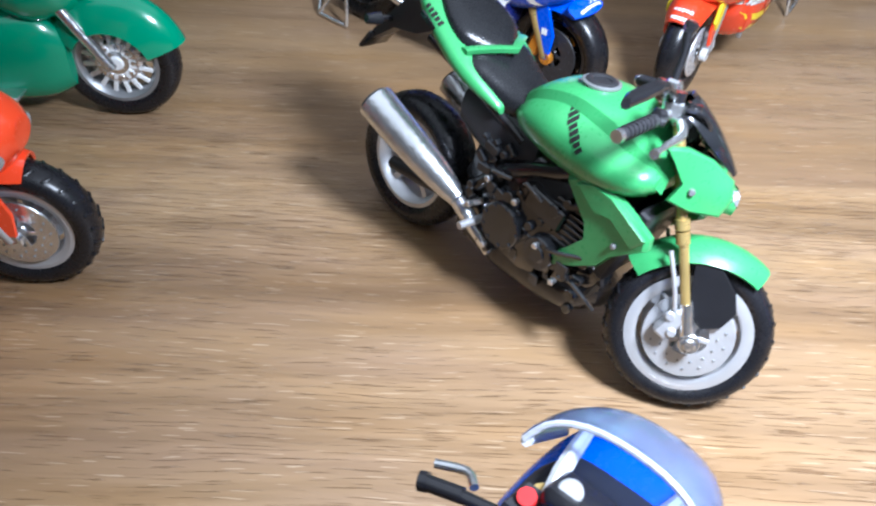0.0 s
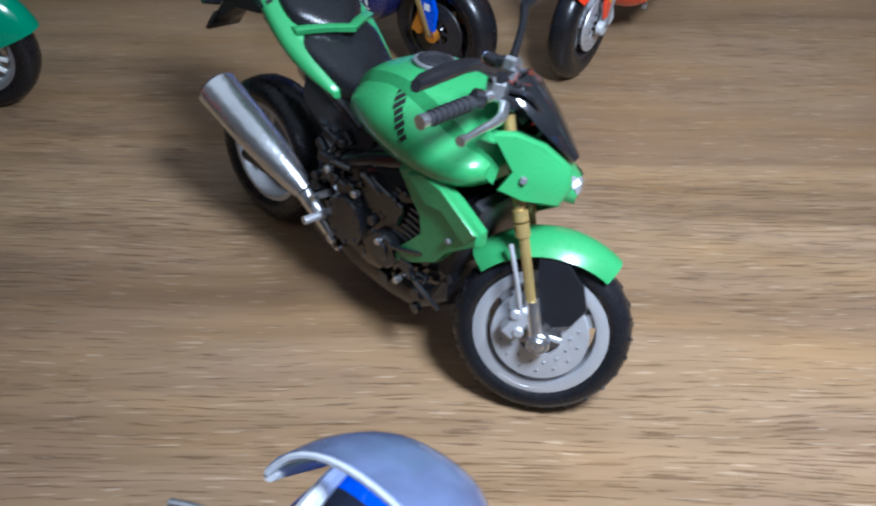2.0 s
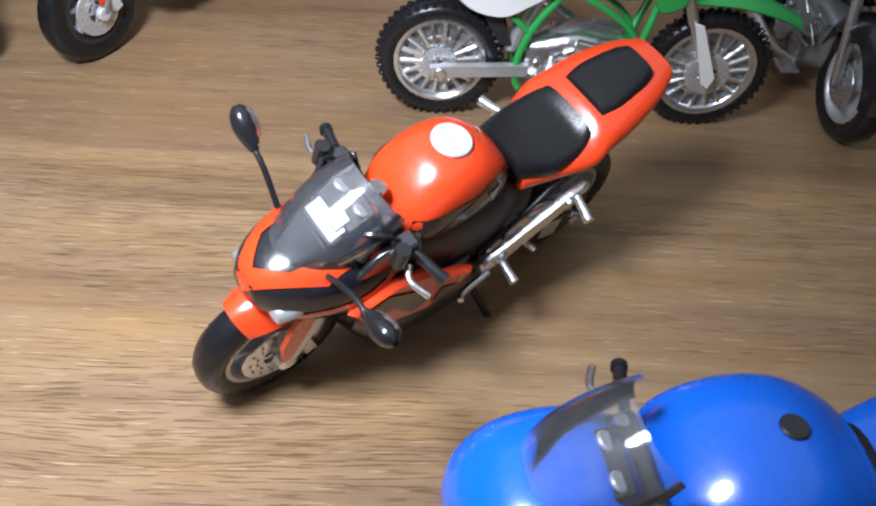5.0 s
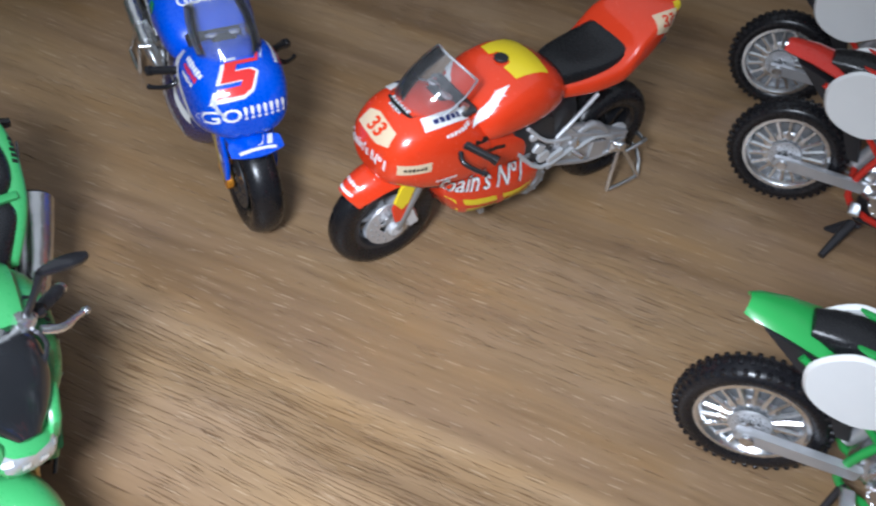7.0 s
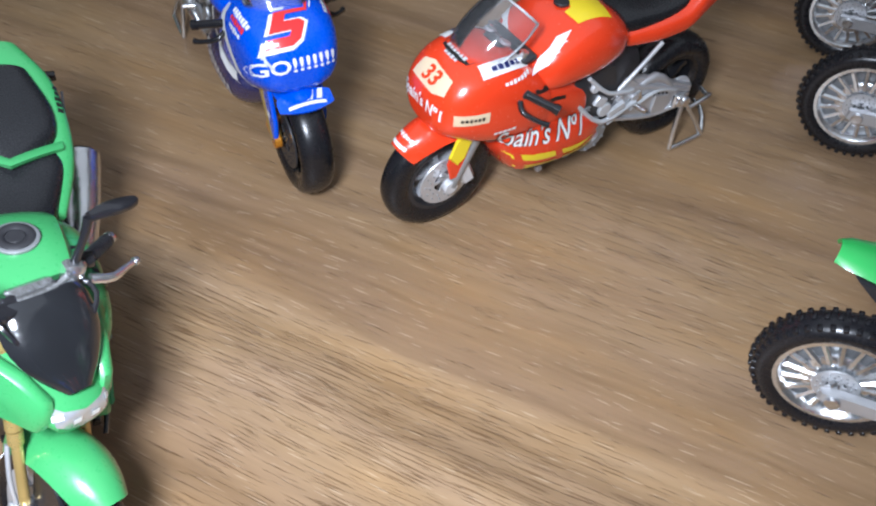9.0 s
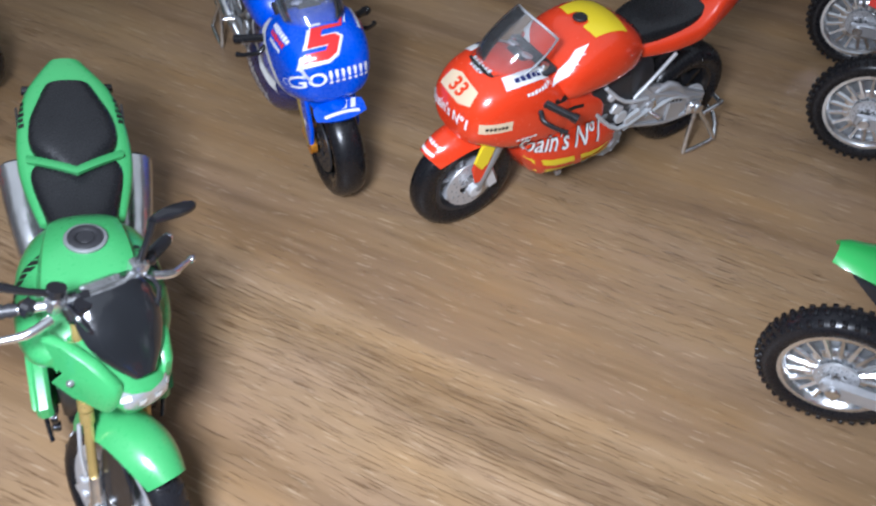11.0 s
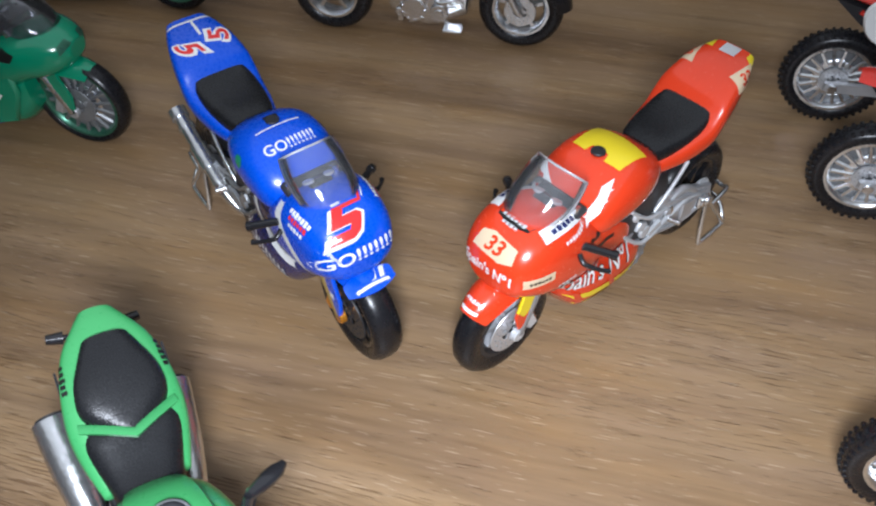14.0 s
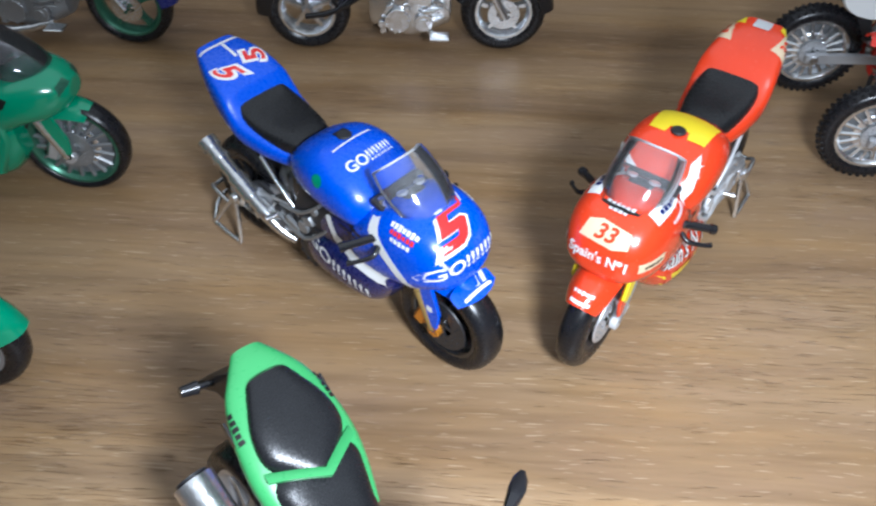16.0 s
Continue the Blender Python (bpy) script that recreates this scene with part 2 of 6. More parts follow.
class Shape:
    def __init__(self):
        self.v, self.f = [], []

    def add(self, verts, faces):
        k = len(self.v)
        self.v += [tuple(p) for p in verts]
        self.f += [tuple(i + k for i in f) for f in faces]
        return self

    def rings(self, rings, caps=True, loop=False):
        n, verts, faces = len(rings[0]), [p for r in rings for p in r], []
        for a in range(len(rings) - (0 if loop else 1)):
            b = (a + 1) % len(rings)
            for i in range(n):
                j = (i + 1) % n
                faces.append((a * n + i, a * n + j, b * n + j, b * n + i))
        if caps and not loop:
            faces += [tuple(range(n))[::-1], tuple((len(rings) - 1) * n + i for i in range(n))]
        return self.add(verts, faces)

    def hull(self, secs, sub=4, n=28, y=0.0):
        """A rounded body along x from sections (x, top, bottom, half width, squareness)."""
        secs = [(*s, 2.4) if len(s) == 4 else s for s in secs]
        fine = spline(secs, sub)
        first, last = fine[0], fine[-1]

        def tip(s, t, k):
            zc, d = (s[1] + s[2]) / 2, (s[0] - t[0]) * 0.35
            return (s[0] + d * k[0], zc + (s[1] - zc) * k[1], zc + (s[2] - zc) * k[1], s[3] * k[1], s[4])

        fine = [tip(first, fine[1], (0.9, 0.45)), tip(first, fine[1], (0.5, 0.8))] + fine + [tip(last, fine[-2], (0.5, 0.8)), tip(last, fine[-2], (0.9, 0.45))]
        rings = []
        for x, top, bot, hw, e in fine:
            zc, hh, ring = (top + bot) / 2, (top - bot) / 2, []
            for i in range(n):
                a = 2 * math.pi * i / n
                c, s = math.cos(a), math.sin(a)
                ring.append((x, y + hw * math.copysign(abs(c) ** (2 / e), c), zc + hh * math.copysign(abs(s) ** (2 / e), s)))
            rings.append(ring)
        return self.rings(rings)

    def tube(self, pts, r, sub=3, n=10):
        """A round bar through points; r is one radius or one for each point."""
        rs = r if isinstance(r, (list, tuple)) else [r] * len(pts)
        fine = spline([(*p, q) for p, q in zip(pts, rs)], sub if len(pts) > 2 else 1)
        rings, up = [], Vector((0.13, 0.31, 0.94))
        for i, p in enumerate(fine):
            d = Vector(fine[min(i + 1, len(fine) - 1)][:3]) - Vector(fine[max(i - 1, 0)][:3])
            d.normalize()
            s = d.cross(up).normalized()
            t = s.cross(d)
            rings.append([Vector(p[:3]) + p[3] * (math.cos(2 * math.pi * k / n) * s + math.sin(2 * math.pi * k / n) * t) for k in range(n)])
        return self.rings(rings)

    def lathe(self, prof, centre=(0, 0, 0), n=40, closed=True):
        """Turns a profile of (radius, y) about the y axis."""
        cx, cy, cz = centre
        rings = [[(cx + r * math.cos(2 * math.pi * k / n), cy + y, cz + r * math.sin(2 * math.pi * k / n)) for r, y in prof] for k in range(n)]
        m, verts, faces = len(prof), [p for q in rings for p in q], []
        for a in range(n):
            b = (a + 1) % n
            for i in range(m if closed else m - 1):
                j = (i + 1) % m
                faces.append((a * m + i, b * m + i, b * m + j, a * m + j))
        return self.add(verts, faces)

    def disc(self, centre, r, thick, n=24, bevel=0.25):
        """A solid round plate lying across the y axis."""
        h = thick / 2
        return self.lathe([(0.01, -h), (r - bevel, -h), (r, -h + bevel), (r, h - bevel), (r - bevel, h), (0.01, h)], centre, n, closed=False)

    def slab(self, poly, y0, y1, bevel=0.6, lean=0.0):
        """A plate with outline poly in x, z between y0 and y1, its edges chamfered; lean shifts y with height above 30."""
        cx, cz = sum(p[0] for p in poly) / len(poly), sum(p[1] for p in poly) / len(poly)
        size = max(max(p[0] for p in poly) - min(p[0] for p in poly), max(p[1] for p in poly) - min(p[1] for p in poly))
        k = max(0.5, 1 - 2.2 * bevel / size)
        inner = [(cx + (x - cx) * k, cz + (z - cz) * k) for x, z in poly]
        b = min(bevel, abs(y1 - y0) * 0.45) * (1 if y1 > y0 else -1)
        rings = [[(x, y + lean * (z - 30), z) for x, z in o] for o, y in ((inner, y0), (poly, y0 + b), (poly, y1 - b), (inner, y1))]
        return self.rings(rings)

    def block(self, c, size, rot=(0, 0, 0), bevel=0.4):
        """A box with chamfered edges."""
        a, b, h = (q / 2 for q in size)
        bv = min(bevel, a * 0.8, b * 0.8, h * 0.8)
        m = Matrix.Translation(c) @ Euler([radians(q) for q in rot]).to_matrix().to_4x4()
        rings = []
        for x, k in ((-a, bv), (-a + bv, 0), (a - bv, 0), (a, bv)):
            bb, hh = b - k, h - k
            q = bv * 0.7
            ring = [(bb, -hh + q), (bb, hh - q), (bb - q, hh), (-bb + q, hh), (-bb, hh - q), (-bb, -hh + q), (-bb + q, -hh), (bb - q, -hh)]
            rings.append([m @ Vector((x, y, z)) for y, z in ring])
        return self.rings(rings)

    def sheet(self, rows, thick):
        """A bent sheet from rows of points, given thickness."""
        nr, nc = len(rows), len(rows[0])
        g = np.array([[tuple(p) for p in r] for r in rows], float)
        du, dv = np.gradient(g, axis=0), np.gradient(g, axis=1)
        nn = np.cross(du, dv)
        nn /= np.linalg.norm(nn, axis=2, keepdims=True) + 1e-9
        low = g - nn * thick
        verts = [tuple(p) for p in g.reshape(-1, 3)] + [tuple(p) for p in low.reshape(-1, 3)]
        k, faces = nr * nc, []
        for a in range(nr - 1):
            for b in range(nc - 1):
                q = (a * nc + b, a * nc + b + 1, (a + 1) * nc + b + 1, (a + 1) * nc + b)
                faces += [q, tuple(k + i for i in q[::-1])]
        edge = [b for b in range(nc)] + [a * nc + nc - 1 for a in range(1, nr)] + [(nr - 1) * nc + b for b in range(nc - 2, -1, -1)] + [a * nc for a in range(nr - 2, 0, -1)]
        for i, p in enumerate(edge):
            q = edge[(i + 1) % len(edge)]
            faces.append((p, k + p, k + q, q))
        return self.add(verts, faces)

    def moved(self, m):
        self.v = [tuple(m @ Vector(p)) for p in self.v]
        return self


def part(name, shape, material, parent, label="", xf=None, angle=42):
    """One mesh under a thing or under a part."""
    if xf is not None:
        shape.moved(xf)
    me = bpy.data.meshes.new(name)
    me.from_pydata([(x * S, y * S, z * S) for x, y, z in shape.v], [], shape.f)
    me.update()
    bm = bmesh.new()
    bm.from_mesh(me)
    bmesh.ops.recalc_face_normals(bm, faces=bm.faces)
    bm.to_mesh(me)
    bm.free()
    me.polygons.foreach_set("use_smooth", [True] * len(me.polygons))
    me.set_sharp_from_angle(angle=radians(angle))
    me.materials.append(material)
    ob = new(name, me)
    ob.parent = parent
    return tagged(ob, label)


def thing(name, label, category, m, group=""):
    ob = new(name)
    ob.empty_display_size = 0.01
    ob.matrix_basis = m
    return tagged(ob, label, category, group)


# ---- prints that follow a surface ----
from mathutils.bvhtree import BVHTree


def laid(shape2d, targets, origin, u, v, lift=0.22):
    """Lays flat triangles (u, v in mm) onto meshes along the normal of the plane u, v."""
    verts, faces = shape2d
    u, v, o = Vector(u).normalized(), Vector(v).normalized(), Vector(origin)
    n = u.cross(v).normalized()
    trees = []
    for ob in targets:
        me = ob.data
        trees.append(BVHTree.FromPolygons([p.co / S for p in me.vertices], [tuple(p.vertices) for p in me.polygons]))
    out, ok = [], []
    for a, b in verts:
        start, best = o + a * u + b * v + 25 * n, None
        for tree in trees:
            hit, normal, _, dist = tree.ray_cast(start, -n, 60)
            if hit is not None and (best is None or dist < best[1]):
                best = (hit + n * lift, dist)
        out.append(tuple(best[0]) if best else tuple(o + a * u + b * v))
        ok.append(best is not None)
    sh = Shape()
    sh.add(out, [f for f in faces if all(ok[i] for i in f)])
    return sh


def rect2d(w, h, nx=10, ny=6, skew=0.0, x0=0.0, y0=0.0):
    verts = [(x0 - w / 2 + w * i / nx + skew * (h * j / ny - h / 2), y0 - h / 2 + h * j / ny) for j in range(ny + 1) for i in range(nx + 1)]
    faces = [(j * (nx + 1) + i, j * (nx + 1) + i + 1, (j + 1) * (nx + 1) + i + 1, (j + 1) * (nx + 1) + i) for j in range(ny) for i in range(nx)]
    return verts, faces


def joined2d(*many):
    verts, faces = [], []
    for v, f in many:
        k = len(verts)
        verts += v
        faces += [tuple(i + k for i in q) for q in f]
    return verts, faces


def poly2d(points, cuts=2):
    bm = bmesh.new()
    bm.faces.new([bm.verts.new((x, y, 0)) for x, y in points])
    bmesh.ops.triangulate(bm, faces=bm.faces)
    bmesh.ops.subdivide_edges(bm, edges=bm.edges, cuts=cuts, use_grid_fill=True)
    bm.verts.index_update()
    res = ([(p.co.x, p.co.y) for p in bm.verts], [tuple(q.index for q in f.verts) for f in bm.faces])
    bm.free()
    return res


def text2d(words, height, shear=0.0, squeeze=1.0, bold=0.0):
    cu = bpy.data.curves.new("letters", "FONT")
    cu.body, cu.size, cu.align_x, cu.align_y, cu.shear, cu.offset = words, height, "CENTER", "CENTER", shear, bold
    cu.resolution_u = 3
    ob = bpy.data.objects.new("letters", cu)
    scene.collection.objects.link(ob)
    me = bpy.data.meshes.new_from_object(ob.evaluated_get(bpy.context.evaluated_depsgraph_get()))
    bm = bmesh.new()
    bm.from_mesh(me)
    bmesh.ops.triangulate(bm, faces=bm.faces)
    bmesh.ops.subdivide_edges(bm, edges=[e for e in bm.edges if e.calc_length() > height * 0.3], cuts=2)
    bmesh.ops.triangulate(bm, faces=bm.faces)
    bm.verts.index_update()
    res = ([(p.co.x * squeeze, p.co.y) for p in bm.verts], [tuple(q.index for q in f.verts) for f in bm.faces])
    bm.free()
    bpy.data.objects.remove(ob)
    bpy.data.curves.remove(cu)
    bpy.data.meshes.remove(me)
    return res


def bars2d(n, w, h, gap):
    """A line of writing too small to read: n short bars."""
    step = w + gap
    return joined2d(*[rect2d(w, h * (0.75 + 0.25 * ((i * 7) % 3) / 2), 1, 2, x0=(i - (n - 1) / 2) * step) for i in range(n)])


# ---- parts that several models share ----


def tyre_shape(c, R, w, rin):
    d = R - rin
    prof = [(rin, -0.34 * w), (rin + 0.25 * d, -0.47 * w), (rin + 0.55 * d, -0.5 * w), (rin + 0.78 * d, -0.42 * w), (R - 0.05 * d, -0.24 * w), (R, 0)]
    prof += [(r, -y) for r, y in prof[-2::-1]]
    return Shape().lathe(prof, c, 56)


KNOBS = {}


def knob_pieces(wheel_ob, c, R, w, rin, xf):
    """Three rows of tread blocks, each a piece of its own on one shared mesh."""
    d, n = R - rin, 44
    for k in range(n):
        a = 2 * math.pi * k / n
        for row in (-1, 0, 1):
            b = a + (math.pi / n if row == 0 else 0)
            r = R + 0.05 if row == 0 else R - 0.15 * d
            key = round(w, 2)
            if key not in KNOBS:
                first = part("knob", Shape().block((0, 0, 0), (1.2, 0.22 * w, 1.15), (0, 0, 0), 0.22), RUBBER, wheel_ob)
                KNOBS[key] = first.data
                ob = first
            else:
                ob = new("knob", KNOBS[key])
                ob.parent = wheel_ob
            at = (c[0] + r * math.cos(b), c[1] + row * 0.33 * w, c[2] + r * math.sin(b))
            ob.matrix_basis = Matrix.Translation([q * S for q in at]) @ Matrix.Rotation(-b, 4, "Y")


def rim_shape(c, rin, w):
    h = 0.36 * w
    return Shape().lathe([(rin + 0.5, -h), (rin + 0.7, -h - 0.25), (rin - 0.4, -h - 0.3), (rin - 1.5, -h * 0.75), (rin - 1.9, -h * 0.3), (rin - 1.9, h * 0.3), (rin - 1.5, h * 0.75), (rin - 0.4, h + 0.3), (rin + 0.7, h + 0.25), (rin + 0.5, h)], c, 48)


def hub_shape(c, w, hub):
    h = 0.36 * w
    return Shape().lathe([(0.3, -h - 0.7), (hub * 0.6, -h - 0.7), (hub * 0.75, -h), (hub, -h * 0.7), (hub, h * 0.7), (hub * 0.75, h), (hub * 0.6, h + 0.7), (0.3, h + 0.7)], c, 24)


SPOKES = {"three": 3, "five": 5, "six": 6, "bars": 18, "wire": 64}


def spoke_shape(c, rin, w, hub, kind, k):
    h, n = 0.36 * w, SPOKES[kind]
    a = 2 * math.pi * (k + 0.25) / n
    ux, uz, tx, tz = math.cos(a), math.sin(a), -math.sin(a), math.cos(a)
    if kind in ("three", "five", "six"):
        ww = {"three": 3.2, "five": 1.8, "six": 1.7}[kind]
        pts = []
        for r, b, y in ((hub * 0.8, ww, h * 0.75), ((hub + rin) / 2, ww * 0.7, h * 0.55), (rin - 1.2, ww * 0.95, h * 0.6)):
            pts.append([(c[0] + ux * r + tx * b * p, c[1] + y * q, c[2] + uz * r + tz * b * p) for p, q in ((-0.5, -1), (0.5, -1), (0.62, 0), (0.5, 1), (-0.5, 1), (-0.62, 0))])
        return Shape().rings(pts)
    side = 1 if k % 2 else -1
    b = a if kind == "bars" else a + 0.07 * (1 if k % 4 < 2 else -1)
    p = (c[0] + ux * hub * 0.9, c[1] + side * h * 0.85, c[2] + uz * hub * 0.9)
    q = (c[0] + math.cos(b) * (rin - 1.2), c[1] + side * h * 0.55, c[2] + math.sin(b) * (rin - 1.2))
    sh = Shape().tube([p, q], 0.78 if kind == "bars" else 0.42, n=6)
    if kind == "bars":
        sh.tube([(x, 2 * c[1] - y, z) for x, y, z in (p, q)], 0.78, n=6)
    return sh


def disc_shape(c, r0, r1, y):
    sh = Shape().lathe([(r0, y - 0.3), (r1 - 0.15, y - 0.3), (r1, y), (r1 - 0.15, y + 0.3), (r0, y + 0.3)], c, 40)
    for k in range(5):
        a = 2 * math.pi * k / 5
        sh.block((c[0] + math.cos(a) * r0 * 0.8, c[1] + y, c[2] + math.sin(a) * r0 * 0.8), (r0 * 0.8, 0.5, 1.0), (0, -math.degrees(a), 0), 0.15)
    return sh


def wheel(thing_ob, name, x, R, w, kind, rim_mat, rin=None, discs=(), disc_mat=None, knobs=False, xf=None, spoke_mat=None):
    rin = rin or R * 0.66
    c, hub = (x, 0, R), 3.0 if kind == "wire" else 2.6
    sm = spoke_mat or rim_mat
    ob = part(name, rim_shape(c, rin, w), rim_mat, thing_ob, "", xf)
    part("tyre", tyre_shape(c, R, w, rin), RUBBER, ob, "", xf)
    part("hub", hub_shape(c, w, hub), sm, ob, "", xf)
    if kind == "three":
        for s in (1, -1):
            h = 0.36 * w
            part("rim_flange", Shape().lathe([(rin - 2.0, s * h * 0.7), (rin - 1.8, s * h * 0.95), (rin - 0.3, s * h * 1.12), (rin + 0.4, s * h * 1.0), (rin - 0.5, s * h * 0.5)], c, 48), rim_mat, ob, "", xf)
        ribs = Shape()
        for q in range(52):
            a, side = 2 * math.pi * q / 52, 1 if q % 2 else -1
            one = Shape().block((0, 0, 0), (0.5, 0.34 * w, 0.8), (0, 0, 0), 0.12)
            ribs_at = Matrix.Translation((c[0] + (R - 0.35) * math.cos(a), side * 0.24 * w, c[2] + (R - 0.35) * math.sin(a))) @ Matrix.Rotation(-a, 4, "Y") @ Matrix.Rotation(side * 0.32, 4, "Z") @ Matrix.Rotation(side * 0.5, 4, "X")
            one.moved(ribs_at)
            ribs.add(one.v, one.f)
        tagged(part("tread", ribs, RUBBER, ob, "", xf), kind="stuff")
    if knobs:
        knob_pieces(ob, c, R, w, rin, xf)
    n = SPOKES[kind]
    if kind == "wire":
        sh = Shape()
        for k in range(n):
            one = spoke_shape(c, rin, w, hub, kind, k)
            sh.add(one.v, one.f)
        tagged(part("spokes", sh, sm, ob, "", xf), kind="stuff")
    else:
        for k in range(n):
            part("spoke", spoke_shape(c, rin, w, hub, kind, k), sm, ob, "", xf)
    if kind in ("bars", "wire"):
        h = 0.36 * w
        for s in (1, -1):
            dish = Shape().lathe([(1.6, s * h * 1.02), (3.4, s * h * 1.0), (3.8, s * h * 0.8), (rin * 0.52, s * h * 0.86), (rin * 0.60, s * h * 0.62), (rin * 0.60, s * h * 0.4), (1.6, s * h * 0.4)], c, 36)
            for q in range(9):
                a = 2 * math.pi * q / 9
                dish.disc((c[0] + rin * 0.4 * math.cos(a), s * h * 0.9, c[2] + rin * 0.4 * math.sin(a)), 0.7, 0.5, 10, 0.12)
            part("hub_plate", dish, CHROME, ob, "", xf)
    if kind == "bars":
        part("spoke_web", Shape().lathe([(2.0, -0.3), (rin - 1.5, -0.3), (rin - 1.5, 0.3), (2.0, 0.3)], c, 32), STEEL, ob, "", xf)
    for y, r1 in discs:
        out = 0.42 if y > 0 else -0.42
        pits = Shape()
        for k in range(28):
            a, r = 2 * math.pi * k / 28, r1 * (0.62 if k % 2 else 0.8)
            pits.disc((c[0] + r * math.cos(a), y + out, c[2] + r * math.sin(a)), 0.24, 0.3, 8, 0.05)
        tagged(part("disc_perforation", pits, disc_mat if disc_mat in (SATIN, STEEL) else STEEL, ob, "", xf), kind="stuff")
        part("brake_disc", disc_shape(c, r1 * 0.45, r1, y), disc_mat or SILVER, ob, "", xf)
    return ob


def fender_shape(c, r, hw, a0, a1, thick=0.7, drop=2.2, n=16, taper=0.75):
    rows = []
    for i in range(n + 1):
        f = i / n
        a = radians(a0 + (a1 - a0) * f)
        k = 1 - (1 - taper) * abs(2 * f - 1) ** 2.5
        row = []
        for j in range(11):
            t = (j / 10 - 0.5) * 2
            rr = r - drop * abs(t) ** 2.6
            row.append((c[0] + rr * math.cos(a), t * hw * k, c[2] + rr * math.sin(a)))
        rows.append(row)
    return Shape().sheet(rows, thick)


def window_shape(rows, thick=0.5, n=14):
    """A bowed window from rows (x, z, half width, fall at the edge, set-back at the edge)."""
    out = []
    for x, z, hw, fall, back in spline(rows, 3):
        out.append([(x - back * (abs(t) ** 2.2), hw * math.sin(t * 1.35) / math.sin(1.35), z - fall * abs(t) ** 2.4) for t in [2 * j / n - 1 for j in range(n + 1)]])
    return Shape().sheet(out, thick)


def turn_about(point, axis, degrees):
    return Matrix.Translation(point) @ Matrix.Rotation(radians(degrees), 4, Vector(axis).normalized()) @ Matrix.Translation([-q for q in point])


def stand_at(front, heading, base, lean=0.0, lift=0.0):
    """The pose of a model whose front tyre touches the table at front (mm) and which faces heading (degrees)."""
    h = radians(heading)
    x, y = front[0] - base * math.cos(h), front[1] - base * math.sin(h)
    return Matrix.Translation((x * S, y * S, lift * S)) @ Matrix.Rotation(h, 4, "Z") @ Matrix.Rotation(radians(-lean), 4, "X")


# ---- table and room ----


def room():
    def slab(name, c, size, mat, label, kind="structure"):
        sh = Shape().block((0, 0, 0), tuple(q for q in size), bevel=2)
        ob = part(name, sh, mat, None, label)
        ob.location = [q * S for q in c]
        return tagged(ob, kind=kind)

    slab("floor", (50, 50, -780), (3300, 3000, 60), WALL, "plain dull floor of the dim room")
    # unseen walls, added so plated parts mirror something dark; open above for the ambient
    slab("unseen_wall_north", (50, 1580, 450), (3300, 60, 2400), WALL, "unseen plain wall added to darken side reflections")
    slab("unseen_wall_south", (50, -1480, 450), (3300, 60, 2400), WALL, "unseen plain wall added to darken side reflections")
    slab("unseen_wall_east", (1730, 50, 450), (60, 3000, 2400), WALL, "unseen plain wall added to darken side reflections")
    slab("unseen_wall_west", (-1630, 50, 450), (60, 3000, 2400), WALL, "unseen plain wall added to darken side reflections")


def table():
    t = thing("table", "brown walnut-grain laminate tabletop under the model motorcycles", "table", Matrix.Translation((0.05, 0.05, 0)))
    part("tabletop", Shape().block((0, 0, -12.5), (1100, 800, 25), bevel=2), WOOD, t)
    for x in (-500, 500):
        for y in (-350, 350):
            part("leg", Shape().block((x, y, -387.5), (50, 50, 725), bevel=2), WOOD, t)


room()
table()

GROUP = "model motorcycles on the table"


